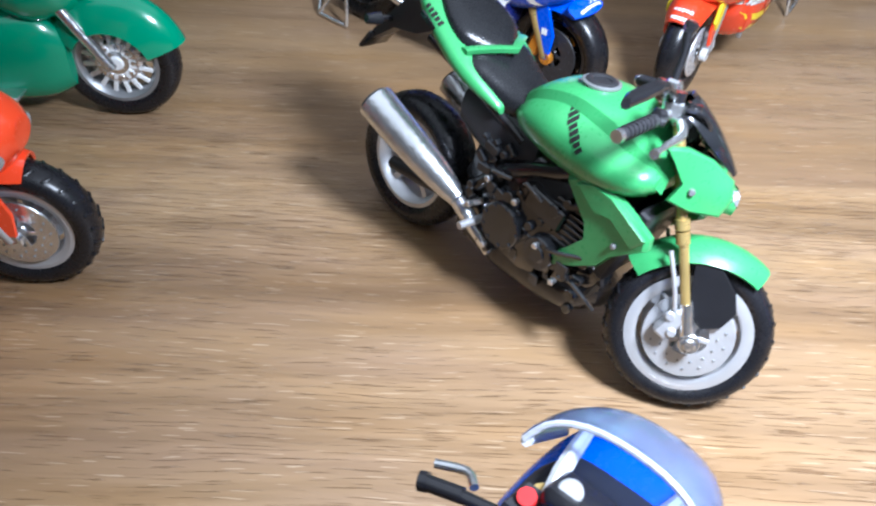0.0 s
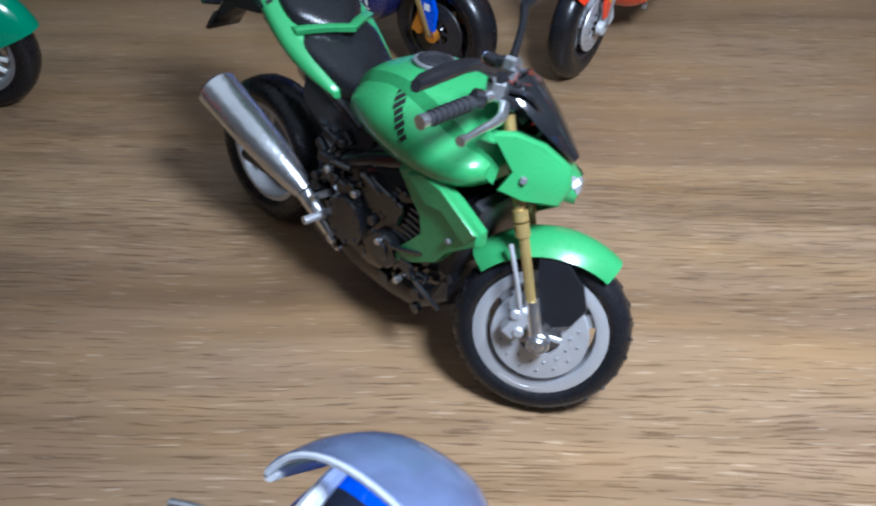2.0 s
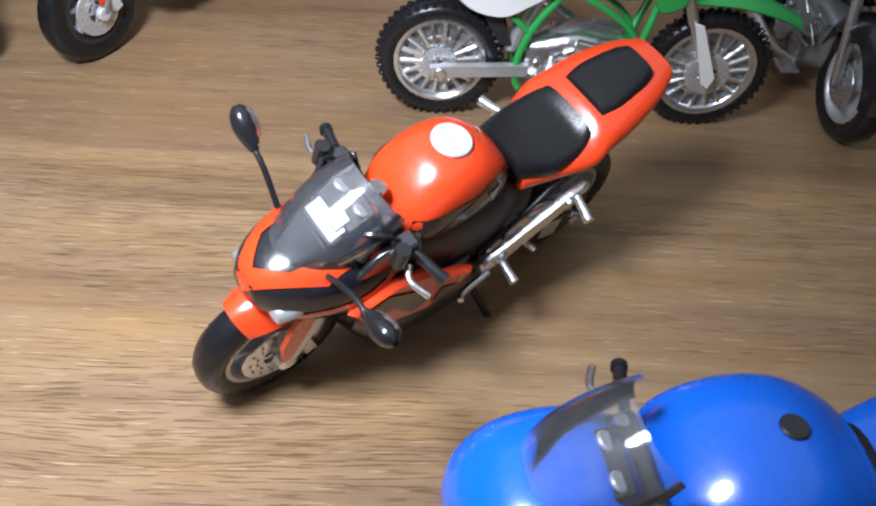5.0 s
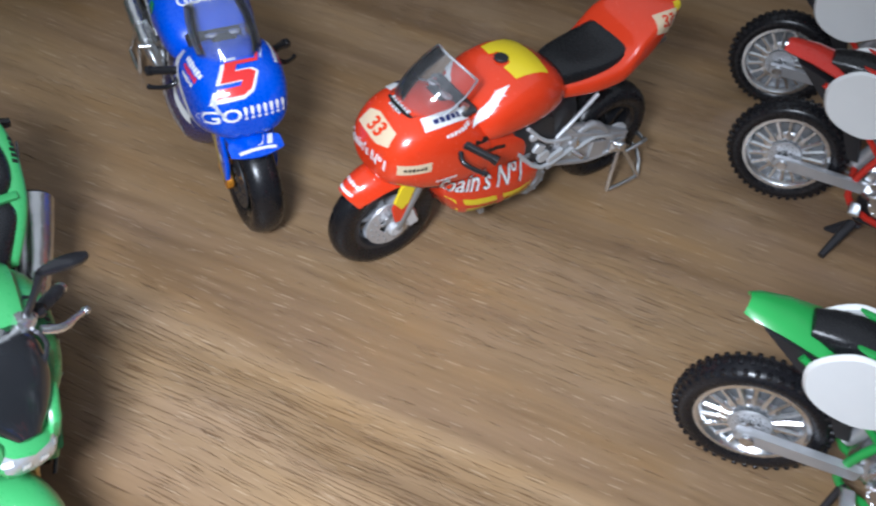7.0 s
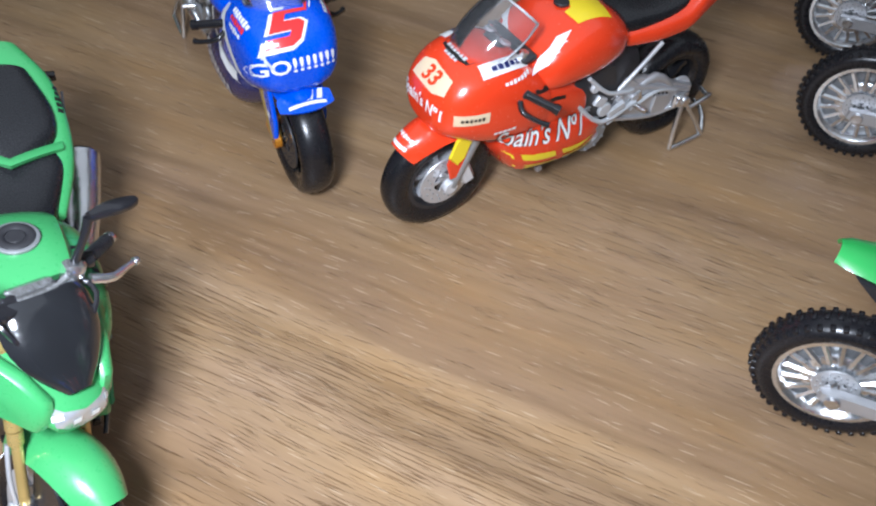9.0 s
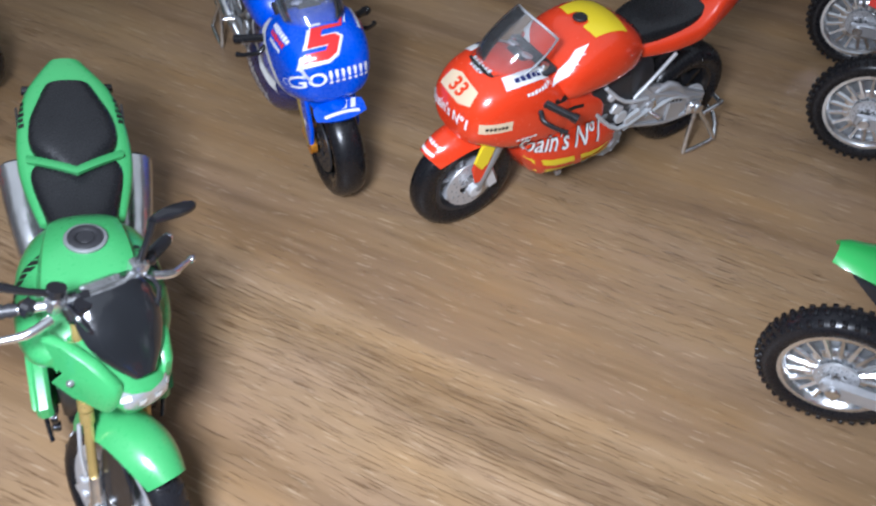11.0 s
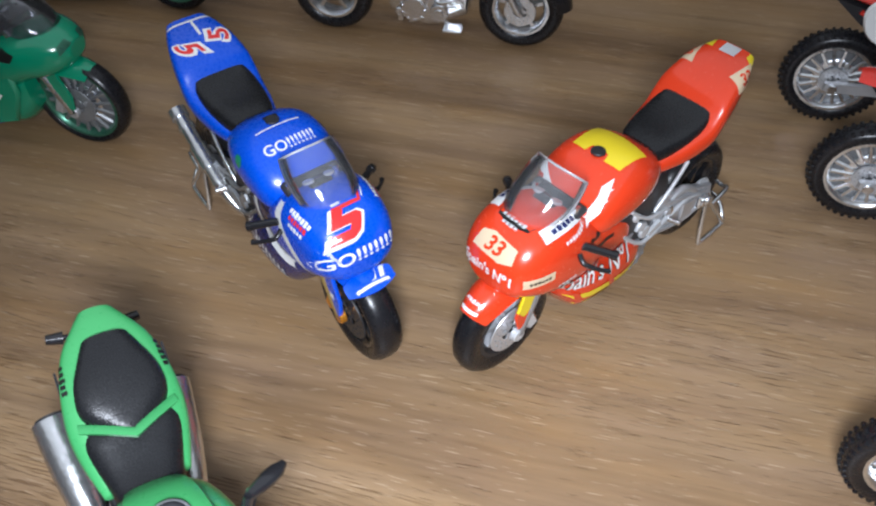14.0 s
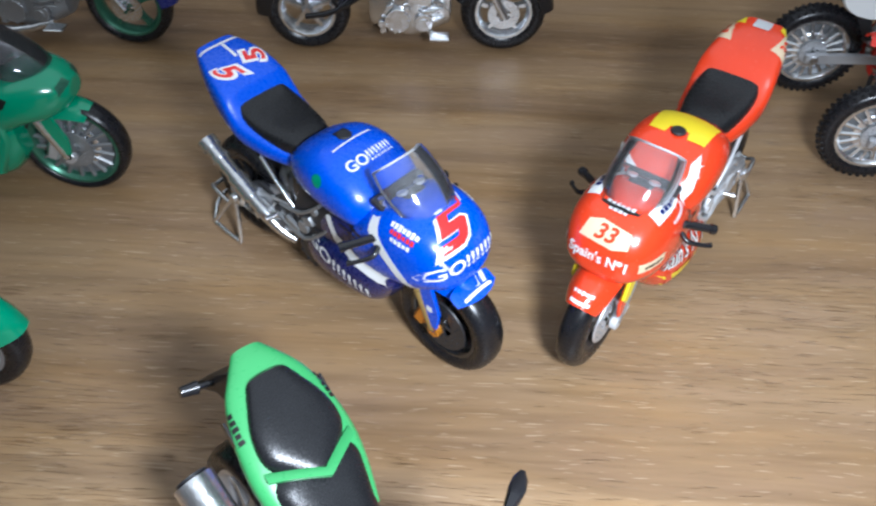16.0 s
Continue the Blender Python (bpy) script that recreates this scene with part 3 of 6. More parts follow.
def engine_bits(t, mat, x0, x1, z0, z1, hw, seed=1, bits=26):
    """A lumpy engine block with covers, fins, bolts, hoses and brackets."""
    rnd = random.Random(seed)
    sh = Shape().hull([(x0, z1 - 4, z0 + 5, hw * 0.7, 3), ((x0 + x1) / 2, z1, z0, hw, 3.5), (x1, z1 - 3, z0 + 6, hw * 0.75, 3)], n=24)
    cx, cz = (x0 + x1) / 2, (z0 + z1) / 2
    for s in (1, -1):
        sh.disc((cx - 5, s * (hw + 0.6), cz - 3), 5.2, 2.4)
        sh.lathe([(2.2, 0), (3.4, 0), (3.4, 0.7), (2.2, 0.7)], (cx - 5, s * (hw + 1.5), cz - 3), 20)
        sh.disc((cx + 5.5, s * (hw + 0.2), cz - 4), 3.8, 2.4)
        sh.disc((cx + 5.5, s * (hw + 1.3), cz - 4), 2.0, 1.0, 16)
        sh.block((cx + 4, s * (hw - 0.4), cz + 6), (10, 2.4, 5), (0, 12, 0), 0.5)
        for k in range(7):
            sh.block((cx + 7 + 0.6 * k, s * hw * 0.86, cz + 0.5 + 1.4 * k), (10, 2.0, 0.55), (0, 8, 0), 0.15)
        for k in range(9):
            a = 6.283 * k / 9
            sh.disc((cx - 5 + 4.6 * math.cos(a), s * (hw + 1.7), cz - 3 + 4.6 * math.sin(a)), 0.5, 0.9, 8, 0.1)
        for k in range(bits):
            x, z = x0 + 3 + rnd.random() * (x1 - x0 - 6), z0 + 3 + rnd.random() * (z1 - z0 - 5)
            if rnd.random() < 0.5:
                sh.block((x, s * (hw * 0.9 + rnd.random() * 1.4), z), (1 + 3 * rnd.random(), 1.6, 0.8 + 2 * rnd.random()), (0, rnd.choice((0, 15, -25, 40)), 0), 0.25)
            else:
                sh.disc((x, s * (hw * 0.92 + rnd.random() * 1.3), z), 0.5 + 1.1 * rnd.random(), 1.4, 10, 0.2)
        for k in range(4):
            x, z = x0 + 4 + rnd.random() * (x1 - x0 - 10), z0 + 8 + rnd.random() * (z1 - z0 - 12)
            sh.tube([(x, s * hw * 0.9, z), (x + 3, s * (hw + 1.6), z + 4 * rnd.random()), (x + 7 + 4 * rnd.random(), s * (hw + 0.8), z + 6 * rnd.random() - 2)], 0.5, 3, 6)
    return part("engine", sh, mat, t)


def rear_works(t, mat, mat2):
    """Hangers, rods, sprocket and brake of a racing rear end."""
    for s in (1, -1):
        part("foot_hanger", Shape().slab([(30, 30), (24, 33), (18, 28), (19, 23), (23, 22), (27, 25), (31, 24)], s * 8.0, s * 9.4, 0.35).disc((21.5, s * 9.6, 26), 1.5, 1.2, 14).disc((27.5, s * 9.6, 28), 1.2, 1.0, 14), mat, t)
        part("linkage", Shape().tube([(30, s * 9.6, 20), (21, s * 10, 25)], 0.55, n=6).tube([(34, s * 9.2, 26), (24, s * 9.8, 36), (16, s * 9.0, 42)], 0.6).tube([(22, s * 9.4, 22), (12, s * 9.4, 25), (4, s * 9.2, 22)], 0.7), mat2, t)
        part("arm_brace", Shape().tube([(24, s * 7.6, 25), (14, s * 8.4, 30), (4, s * 8, 22), (0, s * 7.6, 17)], 1.2).slab([(6, 15), (12, 16), (12, 23), (6, 21.4)], s * 8.4, s * 9.4, 0.3), mat, t)
    part("sprocket", Shape().disc((0, 6.4, 17.3), 6.2, 0.8, 30).lathe([(3.2, 0), (4.4, 0), (4.4, 0.6), (3.2, 0.6)], (0, 6.8, 17.3), 24), mat2, t)
    part("rear_brake", Shape().block((6, -7, 14), (5, 2.6, 3.2), (0, 30, 0), 0.5), mat2, t)
    part("rear_shock", Shape().tube([(26, 0, 40), (19, 0, 24)], 2.3), mat2, t)


def naked(m):
    """The lime green street model in the middle of the table."""
    t = thing("model_motorcycle", "lime green naked street motorcycle model with twin silver mufflers", "model motorcycle", m, GROUP)
    axis = (0.42, 0, -0.91)
    st = Matrix.Translation((-3.0, 2.4, -0.3)) @ turn_about((62, 0, 58), axis, -33)
    WB = 80
    wheel(t, "rear_wheel", 0, 17, 10, "five", SILVER, 11.2, ((5.2, 7.5),))
    wheel(t, "front_wheel", WB, 16.6, 7.4, "three", SILVER, 12.0, ((3.6, 9.0), (-3.6, 9.0)), SILVER, xf=st)
    engine_bits(t, GLOSS, 22, 60, 9, 41, 10.0, 1, 60)
    part("frame", Shape().tube([(60, 5, 50), (50, 9, 42), (34, 9, 34), (24, 8, 24)], 1.7).tube([(60, -5, 50), (50, -9, 42), (34, -9, 34), (24, -8, 24)], 1.7).tube([(34, 7, 40), (16, 6, 46), (2, 5, 50)], 1.2).tube([(34, -7, 40), (16, -6, 46), (2, -5, 50)], 1.2), BLACK, t)
    part("belly", Shape().hull([(20, 18, 9, 6), (34, 20, 6, 8.5), (52, 18, 7, 8.5), (60, 22, 12, 6)]), BLACK, t)
    part("radiator", Shape().block((62, 0, 31), (3, 16, 19), (0, 18, 0), 0.6), SATIN, t)
    for s in (1, -1):
        part("swingarm", Shape().tube([(26, s * 6, 21), (12, s * 7.5, 18.5), (-2, s * 7.2, 17)], [2.2, 1.9, 1.6]), SATIN, t)
    part("airbox", Shape().hull([(14, 44, 34, 5), (26, 46, 30, 8), (38, 44, 30, 8)]), SATIN, t)
    part("shock", Shape().tube([(24, 0, 36), (18, 0, 22)], 2.4), SATIN, t)
    tank = part("tank", Shape().hull([(30, 47.4, 43, 6.6, 2.3), (34, 51.0, 41, 10.2, 2.2), (42, 54.2, 39, 13.0, 2.1), (51, 54.0, 38.4, 14.0, 2.1), (58, 52.2, 39.8, 13.6, 2.2), (63, 50.2, 42.4, 11.8, 2.4), (65, 48.8, 44.4, 9.4, 2.4)], 5, 36), LIME, t)
    crown = []
    for x, z, hw in spline([(31.5, 50.2, 4.4), (36, 53.6, 5.6), (43.5, 55.6, 6.6), (51, 55.2, 7.4), (57, 53.6, 7.8), (62, 51.4, 7.2), (65.4, 49.0, 5.6)], 4):
        crown.append([(x, hw * q, z - 1.0 - 0.5 * q * q - (2.6 if abs(q) > 1.05 else 0)) for q in (-1.18, -1, -0.9, -0.6, -0.3, 0, 0.3, 0.6, 0.9, 1, 1.18)])
    crown_ob = part("tank_crown", Shape().sheet(crown, -1.2), LIME, tank, "raised flat panel along the tank top", None, 28)
    cap = Shape()
    cap.lathe([(1.7, -0.1), (3.3, -0.1), (3.3, 0.5), (2.9, 0.75), (2.1, 0.75), (1.7, 0.5)], (0, 0, 0), 28)
    cap.disc((0, 0.2, 0), 1.8, 0.5)
    capm = Matrix.Translation((43.5, 0, 56.1)) @ Matrix.Rotation(radians(-2), 4, "Y") @ Matrix.Rotation(radians(90), 4, "X")
    part("filler_cap", cap, SATIN, t, "black filler cap with a pale ring", capm)
    ringo = Shape().lathe([(3.3, -0.1), (4.0, -0.1), (4.0, 0.35), (3.7, 0.55), (3.3, 0.5)], (0, 0, 0), 32)
    part("cap_ring", ringo, STEEL, t, "", Matrix.Translation((43.5, 0, 55.9)) @ Matrix.Rotation(radians(-2), 4, "Y") @ Matrix.Rotation(radians(90), 4, "X"))
    for s in (1, -1):
        # the scoop that runs from under the tank to the belly
        scoop = [(x - 1.6, z - 1.2) for x, z in ((50.5, 42.5), (54, 44.6), (59.9, 44.6), (65.5, 42.0), (70.4, 39.2), (70.6, 36.6), (67, 33.6), (64, 31.0), (61.8, 27.4), (56, 23.6), (50, 20.4), (48.6, 21.2), (53.4, 26.6), (57.4, 31.6), (56.6, 35.4))]
        part("side_scoop", Shape().slab(scoop, s * 8.6, s * 11.4, 0.7, 0.07 * s), LIME, t, "lime green radiator scoop")
        flat = [(51.5, 41.4), (55, 43.2), (60, 42.4), (68.6, 37.6), (66.2, 34.6), (60.6, 38.2), (56.6, 37.6)]
        part("scoop_rib", Shape().slab(flat, s * 11.0, s * 12.0, 0.6, 0.07 * s), LIME, t)
        part("scoop_screw", Shape().disc((62.6, s * 11.8, 33.0), 0.6, 1.0, 10, 0.15), STEEL, t)
        # muffler
        muf = Shape().tube([(33, s * 8.6, 12), (27, s * 9.6, 17), (22.5, s * 10.4, 21)], [1.5, 1.8, 2.2])
        muf.tube([(22.5, s * 10.4, 21), (17, s * 11, 23.6), (7, s * 12.1, 28.2), (-4.4, s * 13.2, 33.4)], [2.2, 3.3, 4.2, 4.5], n=20)
        mo = part("muffler", muf, CHROME, t)
        part("tailpipe", Shape().tube([(-4.2, s * 13.2, 33.3), (-5.2, s * 13.3, 33.75)], 3.5, n=16), SATIN, mo, "dark muffler mouth")
        part("footrest", Shape().tube([(29, s * 8, 19), (28, s * 15, 18.5)], 0.9).tube([(28, s * 8.5, 23), (23, s * 10.5, 19.5)], 0.8), SILVER, t)
        part("fork_leg", Shape().tube([(62.5, s * 6.4, 56), (70.2, s * 6.4, 38)], 1.05, n=14).tube([(69.6, s * 6.4, 39.5), (70.4, s * 6.4, 37.6)], 1.45, n=14).tube([(70.6, s * 6.4, 37.2), (71.6, s * 6.4, 35)], 1.35, n=14).tube([(71.3, s * 6.4, 36), (77.2, s * 6.4, 22)], 0.95, n=14), GOLD, t, "gold fork leg", st)
        part("fork_foot", Shape().tube([(76.6, s * 6.3, 24), (79.6, s * 6.0, 16.2)], [1.3, 1.5]).disc((80, s * 6.4, 16.4), 2.1, 2.2).disc((80, s * 7.6, 16.4), 1.2, 1.0, 12), CHROME, t, "", st)
        part("brake_caliper", Shape().block((75.4, s * 5.8, 18.8), (3.6, 2.4, 6.5), (0, 25, 0), 0.6).disc((74.6, s * 7, 20.6), 1.0, 1.0, 12).disc((76, s * 7, 17.4), 1.0, 1.0, 12).block((77.6, s * 6.2, 20.6), (3, 1.4, 1.4), (0, -20, 0), 0.3).tube([(75, s * 6.8, 22), (73, s * 7.4, 27), (70, s * 6.8, 33)], 0.45), SILVER, t, "", st)
    rad = Shape()
    for k in range(6):
        rad.tube([(57 - k, (k - 2.5) * 2.6, 30), (60, (k - 2.5) * 2.6, 20), (52, (k - 2.5) * 2.2, 9)], 1.0, n=6)
    part("header_pipes", rad, SATIN, t)
    part("front_fender", fender_shape((80, 0, 16.5), 19.0, 5.4, 60, 146, 0.7, 3.2, taper=0.7), LIME, t, "", st)
    part("fender_stay", Shape().slab([(75, 33), (80.5, 32.4), (84.6, 28.6), (86.4, 24.6), (84.6, 20.6), (81.4, 19.2), (78.4, 21.4), (76.6, 26)], 4.4, 5.4, 0.3).slab([(75, 33), (80.5, 32.4), (84.6, 28.6), (86.4, 24.6), (84.6, 20.6), (81.4, 19.2), (78.4, 21.4), (76.6, 26)], -4.4, -5.4, 0.3), BLACK, t, "", st)
    hi = st @ Matrix.Translation((8.6, 0, 10.6)) @ Matrix.Diagonal((0.86, 1.0, 0.88, 1))
    cowl = part("headlight_cowl", Shape().hull([(63.5, 47.2, 44, 7.6, 2.3), (67, 47.6, 40.6, 8.6, 2.3), (72, 46.4, 37.2, 8.2, 2.2), (77, 43.4, 35.4, 6.4, 2.2), (80.8, 40.6, 35.2, 4.6, 2.2)], 4, 36), LIME, t, "", hi)
    for s in (1, -1):
        cheek = [(61.6, 47.2), (66, 48.0), (72, 46.8), (78, 43.6), (79.4, 39.4), (78.0, 35.4), (71, 35.0), (65.6, 36.4), (67.4, 40.6), (64.0, 44.6)]
        slope = Matrix.Identity(4)
        slope[1][0], slope[1][3] = -0.34 * s, 0.34 * s * 64
        part("cowl_cheek", Shape().slab(cheek, s * 9.0, s * 11.6, 0.7).moved(slope), LIME, cowl, "", hi)
    h3 = hi.to_3x3()
    bow = [(-8.4, 4.8), (-7.6, 1.4), (-5.6, -1.6), (-2.8, -3.4), (0, -4.0), (2.8, -3.4), (5.6, -1.6), (7.6, 1.4), (8.4, 4.8), (6.8, 4.4), (5.6, 2.0), (3.4, 0.2), (0, -0.6), (-3.4, 0.2), (-5.6, 2.0), (-6.8, 4.4)]
    part("headlight", laid(poly2d(bow, 3), [cowl], hi @ Vector((79.2, 0, 40.4)), h3 @ Vector((0, 1, 0)), h3 @ Vector((-0.62, 0, 0.78)), 0.35), LAMP, cowl, "clear silver crescent headlight", None, 80)
    spots = joined2d(*[rect2d(1.5, 1.0, 2, 2, 0, x, y) for x, y in ((-4.6, -0.4), (-1.6, -2.2), (1.8, -2.2), (4.8, -0.4))])
    part("reflector", laid(spots, [cowl], hi @ Vector((79.2, 0, 40.4)), h3 @ Vector((0, 1, 0)), h3 @ Vector((-0.62, 0, 0.78)), 0.6), WHITE, cowl, "", None, 80)
    part("screen_panel", laid(poly2d([(0, -6.4), (2.4, -4), (5.6, 2), (6.4, 6), (0, 7), (-6.4, 6), (-5.6, 2), (-2.4, -4)], 3), [cowl], hi @ Vector((71, 0, 48.0)), h3 @ Vector((0, 1, 0)), h3 @ Vector((-0.8, 0, 0.6)), 0.3), GLOSS, cowl, "black panel under the fly screen", None, 80)
    for s in (1, -1):
        part("cheek_screw", Shape().disc((70, s * 9.8, 39.6), 0.8, 1.2, 12), STEEL, cowl, "", hi)
    fly = [(78.4, 44.0, 1.6, 0.3, 0.6), (75.6, 47.4, 5.0, 1.2, 1.6), (71.6, 51.6, 7.4, 2.2, 2.4), (66.8, 55.4, 7.6, 2.6, 2.4), (64.4, 56.6, 6.8, 2.6, 2.2)]
    part("fly_screen", window_shape(fly, 0.8), GLOSS, t, "glossy black fly screen", hi)
    dash = Shape().block((65.5, 0, 55.5), (5, 11, 5), (0, 30, 0), 1.0)
    part("dashboard", dash, BLACK, t, "", st)
    clamp = Shape().block((61.6, 0, 57.6), (5.4, 8.4, 1.8), (0, 20, 0), 0.6)
    part("steering_clamp", clamp, CHROME, t, "bright plated steering clamp", st)
    yoke = Shape().block((62, 0, 57), (6, 17, 2.2), (0, 20, 0), 0.7)
    for s in (1, -1):
        yoke.block((61.4, s * 4.6, 57.6), (3.2, 3.0, 3.4), (0, 20, 0), 0.8)
    part("yoke", yoke, BLACK, t, "", st)
    for s in (1, -1):
        part("fork_cap", Shape().tube([(62.8, s * 6.4, 55.6), (62.0, s * 6.4, 58)], 1.5, n=14), CHROME, t, "", st)
    bar = Shape().tube([(52.4, -22.6, 53.5), (57, -15, 55.8), (60.4, -9.1, 57.6), (61.8, -4, 58.0), (61.8, 3, 58.2), (60.6, 7.5, 59.0), (58, 13, 58.6), (55, 19.2, 57.8)], 1.0, 4)
    hb = part("handlebar", bar, CHROME, t, "", st)
    sides = ((-1, (57.6, -14.0, 56.2), (52.6, -22.4, 53.6), (60.4, -9.1, 58.2), (62.4, -11, 56.6), (58.7, -24.3, 52.8)), (1, (58.2, 12.6, 58.6), (55.1, 19.0, 57.8), (60.6, 7.5, 59.6), (62.8, 9.4, 58.6), (61.4, 20.4, 57.1)))
    for s, g0, g1, perch, l0, l1 in sides:
        g0, g1, l0, l1 = Vector(g0), Vector(g1), Vector(l0), Vector(l1)
        part("grip", Shape().tube([g0, g1], 1.15, n=12), SATIN, hb, "black rubber grip", st)
        for k in range(7):
            part("grip_rib", Shape().tube([g0.lerp(g1, 0.1 + 0.12 * k), g0.lerp(g1, 0.15 + 0.12 * k)], 1.35, n=12), SATIN, hb, "", st)
        part("bar_end", Shape().tube([g1, g1.lerp(g0, -0.12)], 1.2, n=12), CHROME, hb, "", st)
        part("switch_block", Shape().block(g0.lerp(Vector(perch), 0.25), (3.0, 3.0, 3.0), (0, 0, s * -25), 0.8), BLACK, hb, "", st)
        part("lever", Shape().tube([l0, l0.lerp(l1, 0.35) + Vector((1.6, 0, 0.2)), l0.lerp(l1, 0.7) + Vector((0.6, 0, 0)), l1], [0.95, 0.85, 0.65, 0.55]), CHROME, hb, "bright plated lever", st)
        part("lever_ball", Shape().tube([l1.lerp(l0, 0.04), l1.lerp(l0, -0.03)], 0.85, n=12), CHROME, hb, "", st)
        part("lever_perch", Shape().block(perch, (3.6, 3.4, 3.6), (0, 0, s * -15), 0.8), CHROME, hb, "bright plated lever perch", st)
    part("perch_cap", Shape().tube([(60.2, -9.1, 59.4), (60.0, -9.1, 61.4)], 1.7, n=14), BLACK, hb, "", st)
    right_blade = [(57.0, -17.4, 62.6), (55.6, -20.4, 62.4), (53.9, -24.0, 61.6), (52.2, -27.6, 60.6), (51.2, -29.8, 59.8)]
    left_blade = [(59.7, 9.0, 70.0), (60.0, 11.0, 70.8), (60.2, 13.4, 71.2), (60.3, 15.8, 71.4), (60.3, 17.6, 71.3)]
    for blade, foot in ((right_blade, (60.2, -9.1, 60.0)), (left_blade, (60.4, 7.5, 60.6))):
        mi = Shape().rings([[(x + a, y, z + b) for a, b in ((-w, 0.4), (-w * 0.6, 0.9), (w * 0.6, 0.9), (w, 0.4), (w, -0.4), (w * 0.6, -0.9), (-w * 0.6, -0.9), (-w, -0.4))] for (x, y, z), w in zip(blade, (0.8, 1.2, 1.5, 1.35, 0.7))])
        mp = part("mirror", mi, BLACK, t, "black teardrop mirror", st)
        part("mirror_stalk", Shape().tube([foot, Vector(foot).lerp(Vector(blade[0]), 0.6) + Vector((0.4, 0, 0)), blade[0]], [0.8, 0.7, 0.9]), BLACK, mp, "", st)
    for s in (1, -1):
        part("cable", Shape().tube([(60, s * 8, 58), (66, s * 8.4, 58.6), (69, s * 5, 53), (66, s * 4, 46)], 0.5, 4, 6), BLACK, t, "", st)
    part("reservoir", Shape().tube([(64, -6.5, 57), (64, -6.5, 60)], 1.5, n=14), BLACK, t, "", st)
    # seat and tail
    part("rider_seat", Shape().hull([(15.0, 53.8, 46, 8.8, 3.2), (18.5, 53.0, 44, 9.6, 3.2), (22, 51.4, 43, 8.8, 3.0), (26.5, 49.6, 41.5, 7.4, 2.8), (30, 49.0, 41.5, 6.6, 2.6), (34, 49.6, 43, 5.6, 2.4)], 4, 28), VINYL, t, "black vinyl rider seat")
    tail = part("tail", Shape().hull([(27, 46.0, 42.5, 8.6, 2.3), (20, 51.0, 44.5, 10.8, 2.5), (14, 54.6, 47.5, 11.6, 2.7), (7, 58.4, 51.6, 10.8, 2.7), (1, 61.2, 55, 8.8, 2.6), (-3, 62.8, 57.6, 5.8, 2.5), (-5.8, 63.4, 59.4, 3.6, 2.4)], 4, 32), LIME, t)
    part("pillion_seat", Shape().hull([(20.2, 54.0, 50, 1.8, 2.2), (17.6, 55.4, 50, 5.4, 2.6), (14.0, 57.4, 51, 8.6, 3.0), (9, 60.0, 53, 8.4, 3.0), (4.0, 62.0, 55, 6.2, 2.8), (1.4, 62.8, 57, 4.8, 2.6)], 4, 28), VINYL, t, "black vinyl pillion seat with a pointed front")
    band = [[(21.6 - 0.62 * abs(y) + w, y, 53.7 - 0.012 * y * y - 0.25 * abs(w)) for w in (-0.75, -0.4, 0.4, 0.8)] for y in (-9.4, -8.4, -7, -5, -3, -1.4, 0, 1.4, 3, 5, 7, 8.4, 9.4)]
    part("seat_divider", Shape().sheet(band, 1.1), LIME, tail, "lime green strip between the seats", None, 30)
    for s in (1, -1):
        part("grab_recess", Shape().slab([(10, 52.6), (3, 56.6), (3.6, 57.6), (11, 53.8)], s * 10.4, s * 10.9, 0.2), BLACK, tail)
    part("rear_fender", Shape().slab([(4, 52), (-3, 56), (-8, 56), (-15, 49), (-20, 42.6), (-19, 41.4), (-12, 46.6), (-4, 48)], -3.2, 3.2, 0.8), SATIN, t)
    part("tail_lamp", Shape().hull([(-4, 59, 56, 3.0), (-8, 58.6, 56, 2.6)], 2, 16), PRINT_RED, t)
    part("plate_holder", Shape().block((-20.0, 0, 41), (1.2, 9, 6), (0, 35, 0), 0.4), BLACK, t)
    for s in (1, -1):
        part("rear_indicator", Shape().tube([(-13, s * 3, 48.6), (-13.6, s * 7, 48.8)], 0.7, n=8).tube([(-13.5, s * 6.4, 48.8), (-14, s * 10, 49)], [1.5, 1.1], n=12), BLACK, t)
    part("side_stand", Shape().tube([(30, 8, 12), (26, 14, 3), (25, 15.5, 0.9)], 0.9), STEEL, t)
    # plated bolts, some added only to give the black engine bright sparkles
    for s in (1, -1):
        for x, z in ((26.9, 22.6), (33, 15.5), (38.5, 29.5), (46, 23), (52, 17.5), (30.5, 31)):
            part("sparkle_bolt", Shape().disc((x, s * 11.6, z), 0.75, 1.6, 10, 0.2), CHROME, t)
